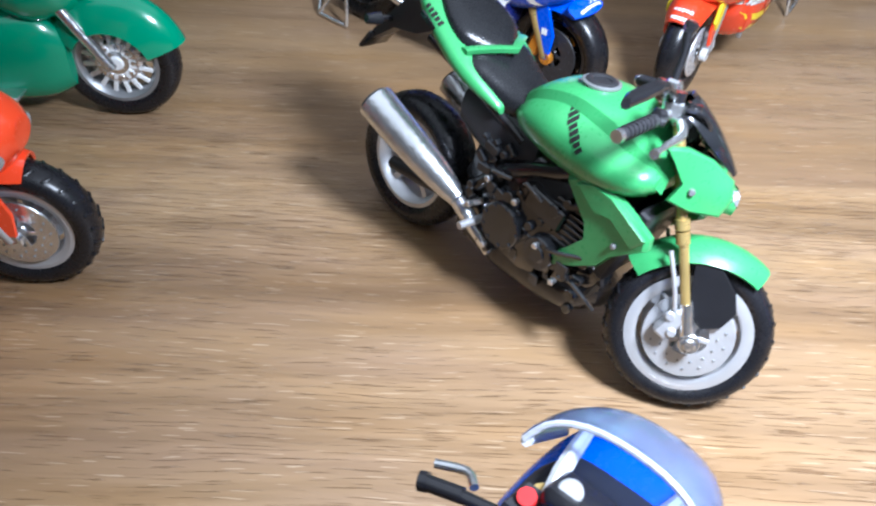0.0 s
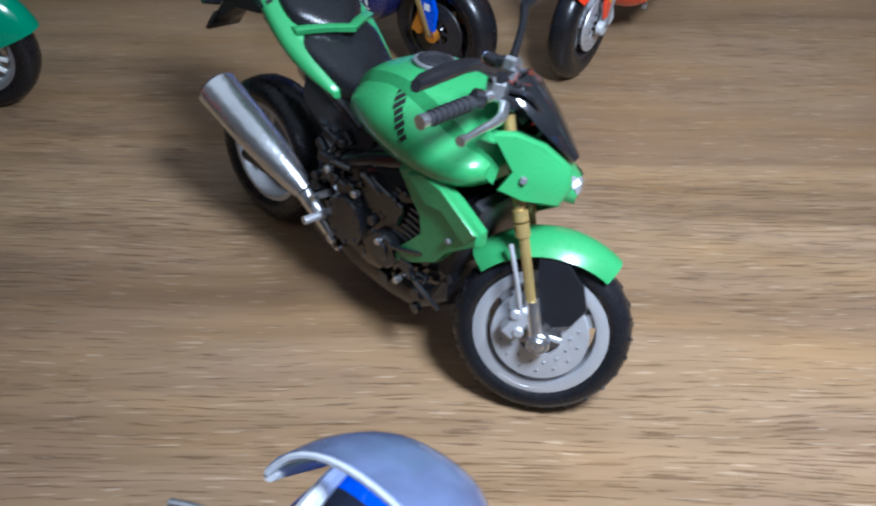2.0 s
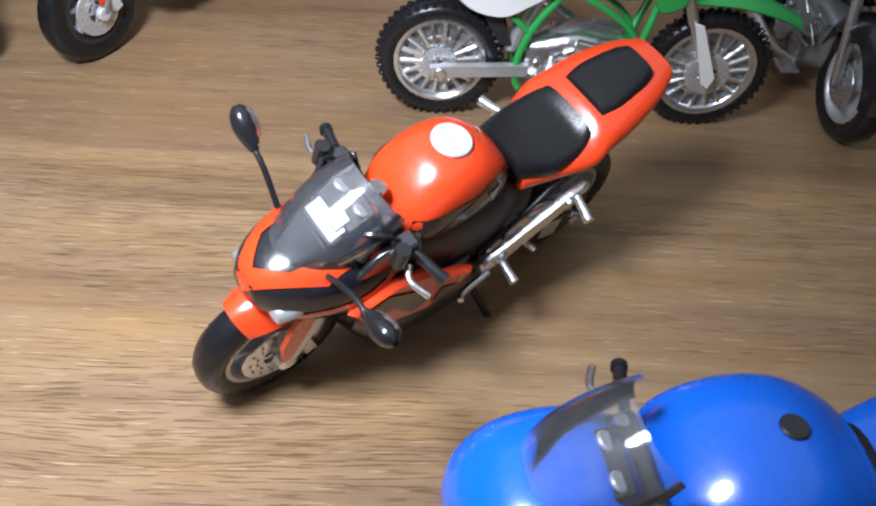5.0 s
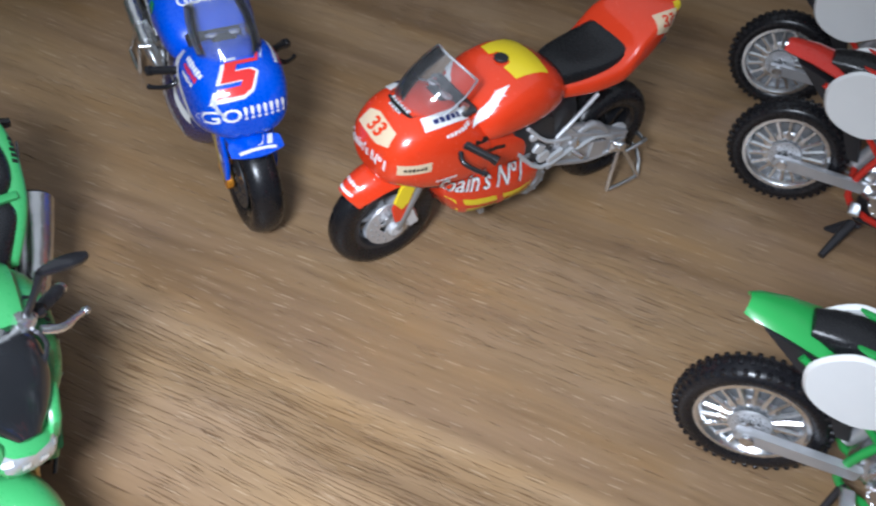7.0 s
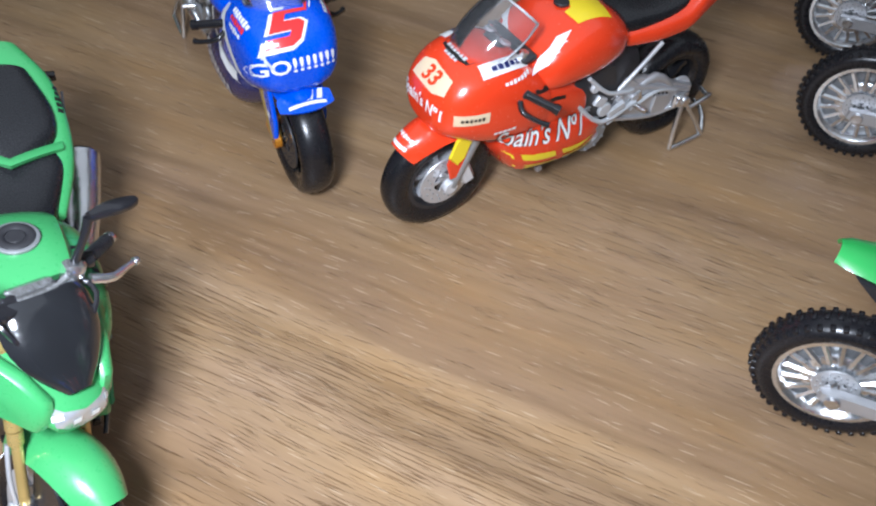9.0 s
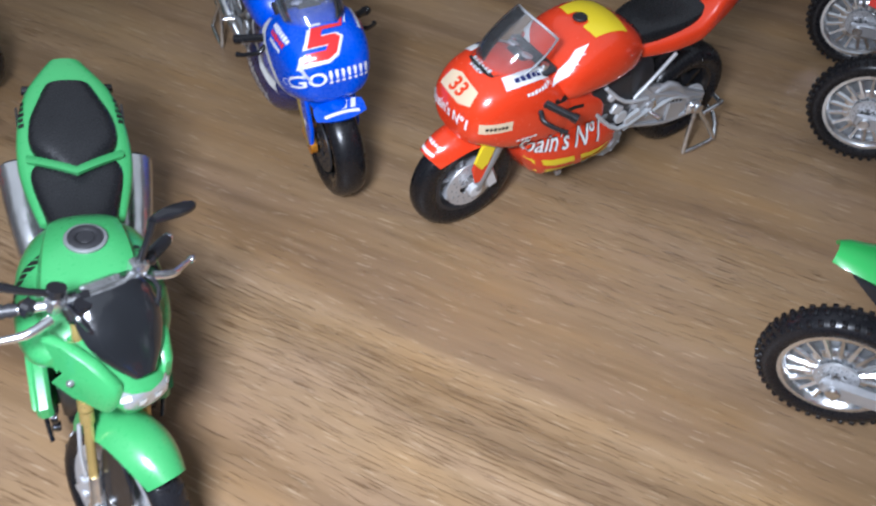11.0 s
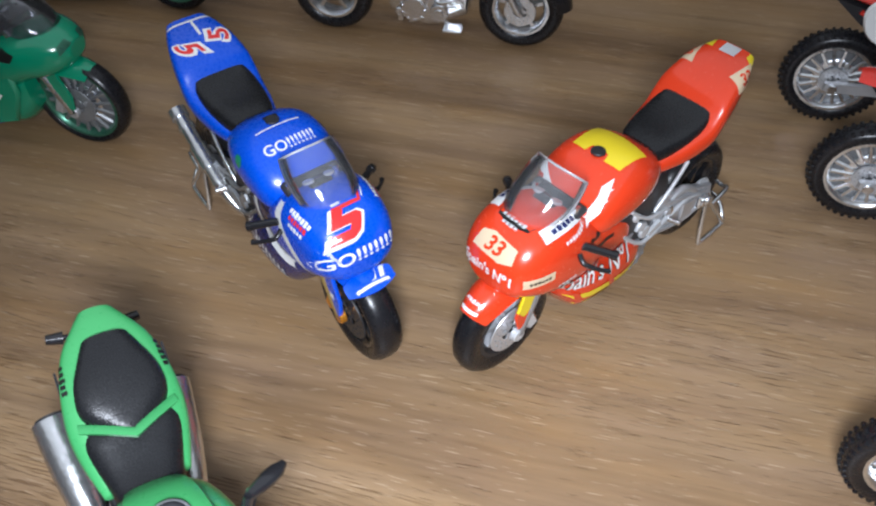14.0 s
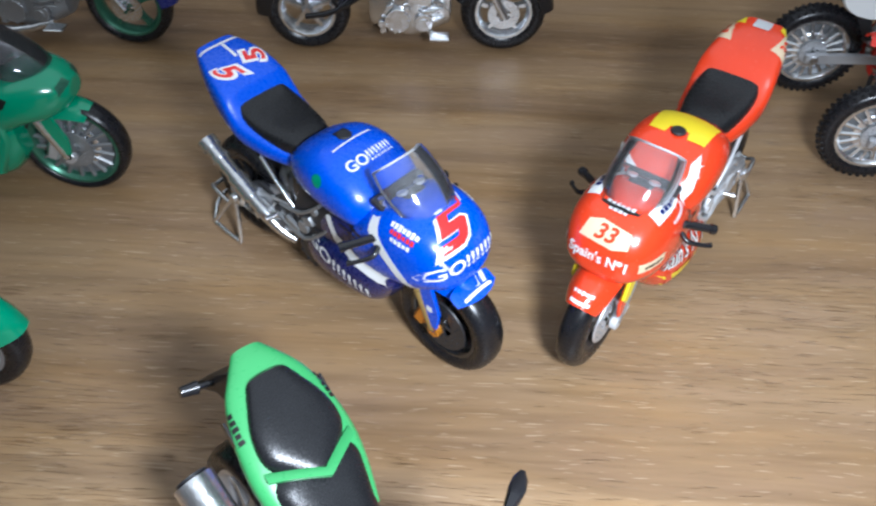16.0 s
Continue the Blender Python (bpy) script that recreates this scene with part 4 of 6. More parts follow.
    # prints
    for s in (1, -1):
        part("maker_mark", laid(bars2d(8, 0.9, 1.7, 0.28), [tank], (47.4, s * 12, 50.6), (-s * 0.86, 0, s * 0.5) if s > 0 else (0.80, 0, -0.6), (0.5, 0, 0.86) if s > 0 else (0.6, 0, 0.8)), PRINT_BLACK, tank, "black maker's lettering")
        part("tail_mark", laid(bars2d(5, 0.9, 1.3, 0.4), [tail], (6, s * 9, 57), (-s, 0, 0.5 * s), (0.3, -0.5 * s, 0.8)), PRINT_BLACK, tail, "small black lettering")
    return t


def racer(m, label, c):
    """Faired road racer; c: colours and options."""
    t = thing("model_motorcycle", label, "model motorcycle", m, GROUP)
    g = c.get
    WB, main, low = 80, c["main"], g("low", c["main"])
    wheel(t, "rear_wheel", 0, 17.3, 10.5, g("spokes", "six"), g("rear_rim", g("rim", STEEL)), 11, ((-5.3, 6),), SILVER)
    fr = g("fr", 16.5)
    wheel(t, "front_wheel", WB, fr, g("front_w", 7.4), g("spokes", "six"), g("rim", STEEL), g("rin", 11), ((3.9, g("rin", 11) * g("disc_part", 0.78)), (-3.9, g("rin", 11) * g("disc_part", 0.78))), g("disc", STEEL), spoke_mat=g("spoke_mat"))
    part("frame", Shape().hull([(20, 40, 20, 7, 3), (34, 46, 22, 9.5, 3), (56, 46, 26, 9, 3), (64, 50, 38, 5, 3)]), g("frame", SATIN), t)
    engine_bits(t, g("engine", SATIN), 26, 56, 9, 34, 8.6, 3)
    for s in (1, -1):
        broad = [(31, 31), (26, 33.4), (17, 30.6), (8, 26.4), (0, 22.6), (-4.6, 20.4), (-5, 15.4), (-1, 13.2), (8, 13.4), (18, 15.6), (27, 18.6), (31, 23)]
        arm = part("swingarm", Shape().slab(broad if g("stand") else [(26, 24), (24, 18), (4, 13.8), (-2.5, 15), (-2.5, 19), (4, 21.5), (14, 26)], s * 6.1, s * 8.6, 0.7), g("arm", SILVER), t)
        if g("stand"):
            for k in range(4):
                part("arm_slot", Shape().block((6.4 + 1.7 * k, s * 8.7, 20.6 + 0.4 * k), (0.8, 0.5, 3.2), (0, 12, 0), 0.15), PRINT_BLACK, arm)
            part("arm_rib", Shape().tube([(-2, s * 8.6, 20), (9, s * 9.0, 24.6), (18, s * 9.0, 28.2), (27, s * 8.8, 30.6)], 0.8, 3, 8).tube([(-2, s * 8.6, 15.2), (12, s * 9.0, 15.6), (28, s * 8.8, 20.4)], 0.7, 3, 8), g("arm", SILVER), arm)
            part("axle_block", Shape().block((0, s * 9.0, 17.2), (6, 1.6, 5), (0, 0, 0), 0.6).disc((0, s * 10.0, 17.2), 2.2, 1.0, 16), CHROME, arm)
        part("axle_nut", Shape().disc((0, s * 9, 17.2), 1.8, 1.4, 16), CHROME, t)
        part("fork_leg", Shape().tube([(66, s * 6.6, 48), (73, s * 6.6, 32)], 1.7, n=12).tube([(72.5, s * 6.6, 33), (79.5, s * 6.2, 16.5)], 1.5, n=12), g("fork", GOLD), t)
        part("brake_caliper", Shape().block((75.5, s * 5.6, 19.5), (4.2, 2.8, 8.4), (0, 22, 0), 0.8).disc((80, s * 6.4, 16.5), 2.1, 2.0, 14), g("caliper", GOLD), t)
        part("footrest", Shape().tube([(22, s * 8, 24), (20.5, s * 14, 24)], 0.8).block((22, s * 9.2, 25), (7, 1.6, 3.5), (0, 25, 0), 0.4), CHROME, t)
        if g("stand"):
            hb = part("handlebar", Shape().tube([(63, s * 8, 46), (65.4, s * 13.4, 45)], 0.9), SATIN, t)
            part("grip", Shape().tube([(65.0, s * 12.6, 45.1), (60.0, s * 18.8, 43.0)], 1.1, n=12).tube([(60.4, s * 18.3, 43.2), (59.6, s * 19.4, 42.8)], 1.35, n=12), BLACK, hb, "black rubber grip")
            part("lever", Shape().tube([(67.0, s * 13.2, 44), (67.6, s * 15.6, 42.6), (64.8, s * 18.8, 41.0), (63.0, s * 20.2, 40.4)], [0.7, 0.7, 0.6, 0.8]), BLACK, hb)
        else:
            hb = part("handlebar", Shape().tube([(60, s * 9, 49), (59, s * 14, 48.4)], 0.9), g("bar", BLACK), t)
            part("grip", Shape().tube([(59.2, s * 13.6, 48.5), (57.8, s * 18.6, 47.8)], 1.1, n=12).tube([(58.0, s * 18.2, 47.9), (57.6, s * 19.2, 47.7)], 1.35, n=12), BLACK, hb, "black rubber grip")
            part("lever", Shape().tube([(61.5, s * 13.6, 47.6), (63, s * 16, 47), (61.4, s * 20, 46.4)], 0.65), g("lever", BLACK), hb)
    # fairing
    uw = g("upw", 1.0)
    wide = [(86.5, 44, 37, 5.5, 2.3), (84.6, 48, 34.5, 9.2, 2.5), (80.5, 51.6, 32.5, 11.6, 2.7), (75, 53.4, 30, 12.8, 2.9), (68, 53.4, 28, 13.2, 3), (61, 50, 27, 13, 3), (56, 45.5, 28, 12.2, 3)]
    slim = [(86.5, 43.5, 37.5, 4.2 * uw, 2.2), (83.5, 46, 34, 8.2 * uw, 2.3), (78, 48.0, 31, 11.4 * uw, 2.5), (71, 48.0, 29.5, 13.4 * uw, 2.6), (63, 45.6, 25.5, 13.8 * uw, 2.6), (57, 42, 24, 13.2 * uw, 2.6)]
    if g("big_window"):
        wide = [(86.5, 42.4, 36, 5.5, 2.3), (84.6, 44.4, 34.5, 9.2, 2.5), (80.5, 45, 32.5, 11.6, 2.7), (75, 44.6, 30, 12.8, 2.9), (68, 44, 28, 13.2, 3), (61, 43, 27, 13, 3), (56, 41.5, 28, 12.2, 3)]
        part("inner_cowl", Shape().hull([(76, 45.6, 40, 8.4, 3), (72, 46.0, 40, 10.4, 3), (67, 45.4, 40, 11, 3), (62, 44.4, 40, 10, 3)], 3, 24), SATIN, t, "black cockpit lining")
    upper = part("upper_fairing", Shape().hull(wide if g("wide") else slim, 5, 40), main, t)
    lower = part("lower_fairing", Shape().hull([(68, 38, 24, 11.4, 2.6), (62, 37, 15, 13.2, 2.5), (54, 35, 13, 13.8, 2.4), (46, 33, 12.6, 13.6, 2.4), (39, 30, 12.4, 12.4, 2.4), (32, 26, 12.6, 9.4, 2.4), (27, 21, 13, 5.2, 2.3)] if g("wide") else [(66.5, 33, 17, 9.4, 2.8), (61, 32.5, 10, 12, 2.8), (50, 30, 7, 12.4, 2.9), (38, 26, 7, 11.6, 2.9), (26, 19, 9, 8.6, 2.6), (20, 15, 10, 4.5, 2.4)], 4, 36), low, t)
    side = g("side", low)
    for s in (1, -1) if not g("wide") else ():
        part("side_panel", Shape().slab([(72, 37), (68, 30), (60, 26.4), (51, 24), (44, 26), (40, 30), (47, 33), (54, 38), (62, 40)] if g("mirrors") else [(66, 36), (66.5, 27), (61, 14), (46, 10), (34, 11), (36, 20), (44, 25), (50, 31), (57, 37)], s * 11.2, s * 13.6, 1.1, -0.03 * s), side, t)
    tw = g("tankw", 1.0)
    tl = g("tankl", 1.0)
    tank = part("tank", Shape().hull([(44 + (x - 44) * tl, z1, z0, w * tw, e) for x, z1, z0, w, e in ((27, 48.5, 41, 6.8, 2.5), (32, 53.5, 40, 10.4, 2.6), (40, 57.4, 39, 12.8, 2.6), (49, 57, 38.5, 13.2, 2.6), (56, 53, 39, 12, 2.6), (60, 49, 41, 8, 2.5))], 5, 36), g("tank", main), t)
    part("filler_cap", Shape().disc((0, 0, 0), g("cap_r", 2.0), 0.9, 24), g("cap", SATIN), tank, "", Matrix.Translation((g("cap_x", 42), 0, 57.7)) @ Matrix.Rotation(radians(90), 4, "X"))
    gp = g("stand")
    seat = part("seat", Shape().hull([(8.5, 55.0, 49, 8.2, 4), (11, 53.6, 48, 9.0, 4), (18, 52.4, 46, 8.8, 4), (25, 52.0, 45, 7.6, 3.6), (29, 51.4, 45, 6.2, 3)] if gp else [(10, 52, 46, 7.6, 3), (13, 49.6, 44, 9, 3), (20, 48.2, 42.5, 9, 3), (28, 48.8, 42, 7, 2.8)], 4, 28), VINYL, t, "black vinyl seat")
    if gp:
        cover = part("side_cover", Shape().hull([(67, 48, 30, 11.2, 2.9), (60, 46.5, 26, 11.8, 3), (50, 44, 23, 11.4, 3), (42, 41, 21, 10.4, 2.8), (37, 37, 21, 8.4, 2.6)], 4, 32), g("cover", main), t)
        for s in (1, -1):
            part("frame_plate", Shape().slab([(47, 42), (45, 30), (38, 22), (31, 22), (29, 31), (33, 41), (40, 44)], s * 8.6, s * 10.0, 0.5), SATIN, t)
            part("rearset", Shape().disc((33.5, s * 10.4, 27), 2.2, 1.2, 18).disc((39, s * 10.4, 36), 1.4, 1.2, 16).tube([(42, s * 10.4, 40), (34, s * 11.0, 33), (24, s * 10.4, 30)], 0.6).tube([(44, s * 10.2, 32), (34, s * 10.8, 23), (22, s * 10.2, 25)], 0.7).block((29, s * 10.6, 25.5), (6, 1.2, 2.4), (0, 20, 0), 0.3).block((36, s * 10.4, 30.6), (4, 1.2, 3), (0, -30, 0), 0.3), g("works2", STEEL), t)
    race = [(29, 48, 42, 7.6, 2.8), (20, 49.6, 42.5, 10.2, 3.4), (12, 51.4, 43.6, 11.4, 3.8), (8.4, 54.4, 45, 11.7, 4.0), (5, 58.4, 47, 11.4, 4.2), (-1, 61.4, 50, 10.3, 4.4), (-6.5, 62.8, 54, 8.5, 4.4), (-11, 63.4, 57, 6.4, 4.2)]
    kw = g("tailw", 1.0)
    road = [(27, 46, 41, 8.2, 2.6), (18, 46.2, 41, 9.6, 2.6), (11, 49.5, 43.5 - 3 * (kw - 1), 9.8 * kw, 2.6), (7, 53, 45 - 6 * (kw - 1), 9.4 * kw, 2.5), (0, 55.6, 48 - 6 * (kw - 1), 8.8 * kw, 2.5), (-8, 57, 51, 7.2 * kw, 2.4), (-14, 57.6, 54, 4.8 * kw, 2.3)]
    tail = part("tail", Shape().hull(race if g("wide") else road, 4, 32), g("tailc", main), t)
    part("front_fender", fender_shape((80, 0, 16.5), 18.6, 5.6, g("fend", 60), 128, 0.7, 4.0, taper=0.7), g("fender", main), t)
    for s in (1, -1):
        part("fork_guard", Shape().slab([(74.5, 34), (80, 33), (82, 27.6), (79.4, 24.4), (77.4, 26)] if g("short_guard") else [(74.5, 34), (79, 33), (82, 24), (81, 16), (78.6, 15.5), (76.6, 24)], s * (7.0 if g("short_guard") else 6.2), s * (7.9 if g("short_guard") else 7.4), 0.4), g("guard", g("fender", main)), t)
        if g("short_guard"):
            part("fork_cover", Shape().slab([(74.5, 34), (79, 33), (82, 25), (80.6, 19.5), (78.4, 19.5), (76.6, 25)], s * 6.4, s * 7.4, 0.4), main, t)
    high = [(77, 52.8, 6.8, 3.0, 3.0), (73.4, 57, 8.2, 4.0, 3.6), (68.5, 61.2, 8.4, 4.4, 4.2), (64.5, 63.8, 7.6, 3.8, 4)]
    if g("big_window"):
        high = [(88.0, 42.6, 7.0, 2.4, 3.0), (85, 47.6, 10.4, 3.6, 3.8), (79.8, 51.8, 12.4, 4.2, 4.4), (74.6, 54.8, 12.6, 4.6, 4.6)]
        edge = [(74.6 - 4.6 * (abs(q) ** 2.2), 12.6 * math.sin(q * 1.35) / math.sin(1.35), 54.6 - 4.6 * abs(q) ** 2.4) for q in (-1, -0.75, -0.5, -0.25, 0, 0.25, 0.5, 0.75, 1)]
        # highlight along the rear rim, put in as a pale painted tube
        part("window_edge_glint", Shape().tube(edge, 0.5, 2, 8), PALE, t, "pale tube painted as the highlight on the windscreen rim")
        for s, y in ((1, 4.6), (-1, 3.4)):
            part("cockpit_rail", Shape().tube([(62, s * y, 48.0), (70, s * (y + 2), 48.8), (81, s * (y + 3.6), 47.6)], [0.9, 1.2, 0.9], 3, 8), PALE, t, "pale rail under the windscreen")
        for s in (1, -1):
            part("screen_strut", Shape().tube([(70, s * 12.2, 50), (74, s * 12.8, 46), (80, s * 12, 42)], 0.8, 3, 8), PALE, t)
    if gp:
        top = [(x - back * abs(q) ** 2.2, hw * math.sin(q * 1.35) / math.sin(1.35), z - fall * abs(q) ** 2.4) for x, z, hw, fall, back in high[-1:] for q in (-1, -0.75, -0.5, -0.25, 0, 0.25, 0.5, 0.75, 1)]
        # bright top and side edges of the clear screen, painted as thin pale tubes
        part("window_edge_glint", Shape().tube(top, 0.3, 2, 8), PALE, t, "pale tube for the light caught on the windscreen edge")
        for s in (1, -1):
            part("window_side_glint", Shape().tube([(x - back, s * hw, z - fall) for x, z, hw, fall, back in high], 0.26, 3, 8), PALE, t)
    part("window", window_shape(high if g("wide") else [(80.5, 46.6, 6.6 * uw, 2.6, 3.0), (76, 51.2, 9.0 * uw, 4.2, 4.0), (70, 55.4, 10.2 * uw, 5.4, 4.6), (64, 58.4, 9.4 * uw, 5.4, 4.6)], 0.5), g("window", CLEAR), t, g("window_label", "clear bowed windscreen"))
    if g("stand"):
        part("cockpit_floor", Shape().hull([(77, 53.4, 48, 7.2, 2.6), (72, 54.0, 47, 8.8, 2.8), (66, 52.6, 46, 8.4, 2.8), (62, 50.6, 46, 7.0, 2.6)], 3, 24), main, t)
        part("dashboard", Shape().block((66.5, 0, 53.0), (3.4, 6.4, 2.0), (0, 25, 0), 0.6), SATIN, t)
    else:
        part("dashboard", Shape().block((66, 0, 51.5), (7, 11, 3), (0, 25, 0), 0.8), BLACK, t)
    for y in (-3, 3):
        part("gauge", Shape().disc((0, 0, 0), 1.6, 0.8, 20), SILVER, t, "", Matrix.Translation((65.6, y, 53.9 if g("stand") else 53.4)) @ Matrix.Rotation(radians(-25), 4, "Y") @ Matrix.Rotation(radians(90), 4, "X"))
    for s in (1, -1):
        part("fork_top", Shape().tube([(63.4, s * 6.6, 48), (62.2, s * 6.6, 52.6)], 1.2, n=12), g("fork_top", CHROME), t)
    part("top_yoke", Shape().block((62.4, 0, 50.6), (6, 17, 1.6), (0, 15, 0), 0.5), SATIN, t)
    if g("mirrors"):
        part("instrument_panel", Shape().block((69.5, 0, 50.2), (6.5, 9, 1.6), (0, 28, 0), 0.6), STEEL, t)
        part("instrument_face", Shape().block((69.2, 1.2, 51.4), (3.6, 4.2, 0.6), (0, 28, 0), 0.2), STEEL, t, "grey instrument face")
        part("ignition_barrel", Shape().tube([(60.5, 0, 50), (59.8, 0, 53.4)], 1.7, n=14), CHROME, t)
        for s in (1, -1):
            part("switch_block", Shape().block((60.5, s * 10.5, 49.4), (4.4, 3.6, 3.2), (0, 10, 0), 0.6), SATIN, t)
            part("fluid_pot", Shape().tube([(63.5, s * 12.6, 48.4), (63.2, s * 12.6, 52.6)], 1.5, n=12), BLACK, t)
            part("cable", Shape().tube([(60, s * 10, 49), (66, s * 9, 54), (70, s * 4, 50), (68, s * 2, 44)], 0.5, 4, 6), BLACK, t)
            part("inner_panel", Shape().slab([(57, 50), (66, 49), (70, 44), (60, 42), (55, 44)], s * 8.4, s * 9.8, 0.5, 0.05 * s), BLACK, t)
    ex = g("exhaust", "twin")
    if ex == "twin":
        for s in (-1,):
            part("muffler", Shape().tube([(26, s * 8.0, 15), (22, s * 9.8, 17.6), (17, s * 10.8, 21.4), (6, s * 11.0, 28), (-7, s * 11.2, 36)], [1.3, 1.7, 2.1, 2.3, 2.4], 4, 16).tube([(16, s * 10.8, 22.0), (14.6, s * 10.8, 22.9)], 2.6, 1, 16).tube([(11, s * 10.9, 25), (4, s * 11.0, 29.2)], 2.9, 1, 16).tube([(-1.4, s * 11.1, 32.6), (-2.6, s * 11.1, 33.3)], 2.8, 1, 16).tube([(-5.0, s * 11.2, 34.8), (-7.6, s * 11.2, 36.4)], 3.0, 1, 16), g("pipe", CHROME), t)
        part("upper_muffler", Shape().tube([(20, 3, 42), (6, 4, 46), (-10, 4, 51)], [2.0, 2.2, 2.2], 3, 14), g("pipe", CHROME), t)
    else:
        s = -1
        part("muffler", Shape().tube([(34, s * 9, 10), (26, s * 10.5, 16), (18, s * 11, 20)], 1.7).tube([(18, s * 11, 20), (-4, s * 12.5, 30)], [3.2, 3.6], 1, 16), g("pipe", CHROME), t)
    if g("mirrors"):
        for s in (1, -1):
            part("peg_hanger", Shape().slab(rounded([(36, 27), (30, 31), (22, 35), (12, 40.5), (9.6, 38.6), (16, 33), (24, 28), (30, 24.4), (35, 23.6)]), s * 11.2, s * 12.8, 0.5).disc((31, s * 13, 27), 1.6, 1.2, 14).disc((15, s * 13, 37), 1.3, 1.2, 14), CHROME, t, "bright plated footrest hanger")
            part("passenger_peg", Shape().tube([(13, s * 12.6, 38), (14.4, s * 18.6, 37)], [0.9, 1.3], n=10), CHROME, t)
            part("rider_peg", Shape().tube([(31, s * 12.8, 26.4), (31.6, s * 18.6, 26)], [0.9, 1.2], n=10), CHROME, t)
            part("brake_pedal", Shape().tube([(34, s * 13.2, 24), (41, s * 14, 22.6), (43, s * 15.4, 22.8)], 0.7), CHROME, t)
    if g("works"):
        rear_works(t, g("works"), g("works2", CHROME))
    if g("stand"):
        stand = part("paddock_stand", Shape().tube([(-12.5, -12, 0.9), (-16, -6, 6), (-16, 6, 6), (-12.5, 12, 0.9)], 0.75), CHROME, t, "bright wire paddock stand")
        part("wire", Shape().tube([(-15.5, -7, 12), (-16.6, 0, 12), (-15.5, 7, 12)], 0.75), CHROME, stand)
        for s in (1, -1):
            for line in ([(-1, s * 9.8, 17), (-7, s * 11, 9), (-12.5, s * 12, 1.0)], [(-1, s * 9.8, 17), (1, s * 11.4, 8), (1.5, s * 12.4, 1.0)], [(-12.5, s * 12, 0.9), (-5, s * 12.4, 0.9), (1.5, s * 12.4, 0.9)], [(-4, s * 10.4, 13.4), (-13, s * 9.6, 14.2), (-15.5, s * 7, 12)]):
                part("wire", Shape().tube(line, 0.75), CHROME, stand)
            part("stand_boss", Shape().disc((-1, s * 10.6, 17), 1.6, 1.2, 14), CHROME, stand)
    else:
        part("side_stand", Shape().tube([(32, 9, 12), (28, 15, 3), (27, 16.5, 0.9)], 0.9), SATIN, t)
    if g("mirrors"):
        for s, spread, tall in ((1, 26.5, 53), (-1, 23, 58)):
            foot, head = Vector((75, s * 8.2, 46.6)), Vector((75, s * spread, tall))
            stalk = [foot, foot.lerp(head, 0.3) + Vector((0, s * 0.5, 1.5)), foot.lerp(head, 0.62)]
            blade = [foot.lerp(head, q) for q in (0.55, 0.66, 0.8, 0.93, 1.0)]
            mp = part("mirror", Shape().tube(blade, [0.8, 1.7, 2.3, 1.9, 0.7], 3, 14), BLACK, t, "black mirror on a stalk")
            part("mirror_stalk", Shape().tube(stalk, 0.6), BLACK, mp)
            part("mirror_glass", Shape().tube([p + Vector((-0.75, 0, 0.3)) for p in blade[1:4]], [1.25, 1.9, 1.4], 3, 12), CHROME, mp, "silver mirror glass")
    if g("lamps"):
        for s in (1, -1):
            part("headlamp", Shape().hull([(74, 41.6, 38.0, 1.6, 2.3), (79, 41.0, 36.6, 2.8, 2.3), (84.2, 39.8, 36.6, 2.0, 2.3)], 3, 16, s * 7.4 * uw), LAMP, t, "silvered narrow headlamp")
    return t, dict(upper=upper, lower=lower, tank=tank, tail=tail, seat=seat, cover=cover if gp else lower)


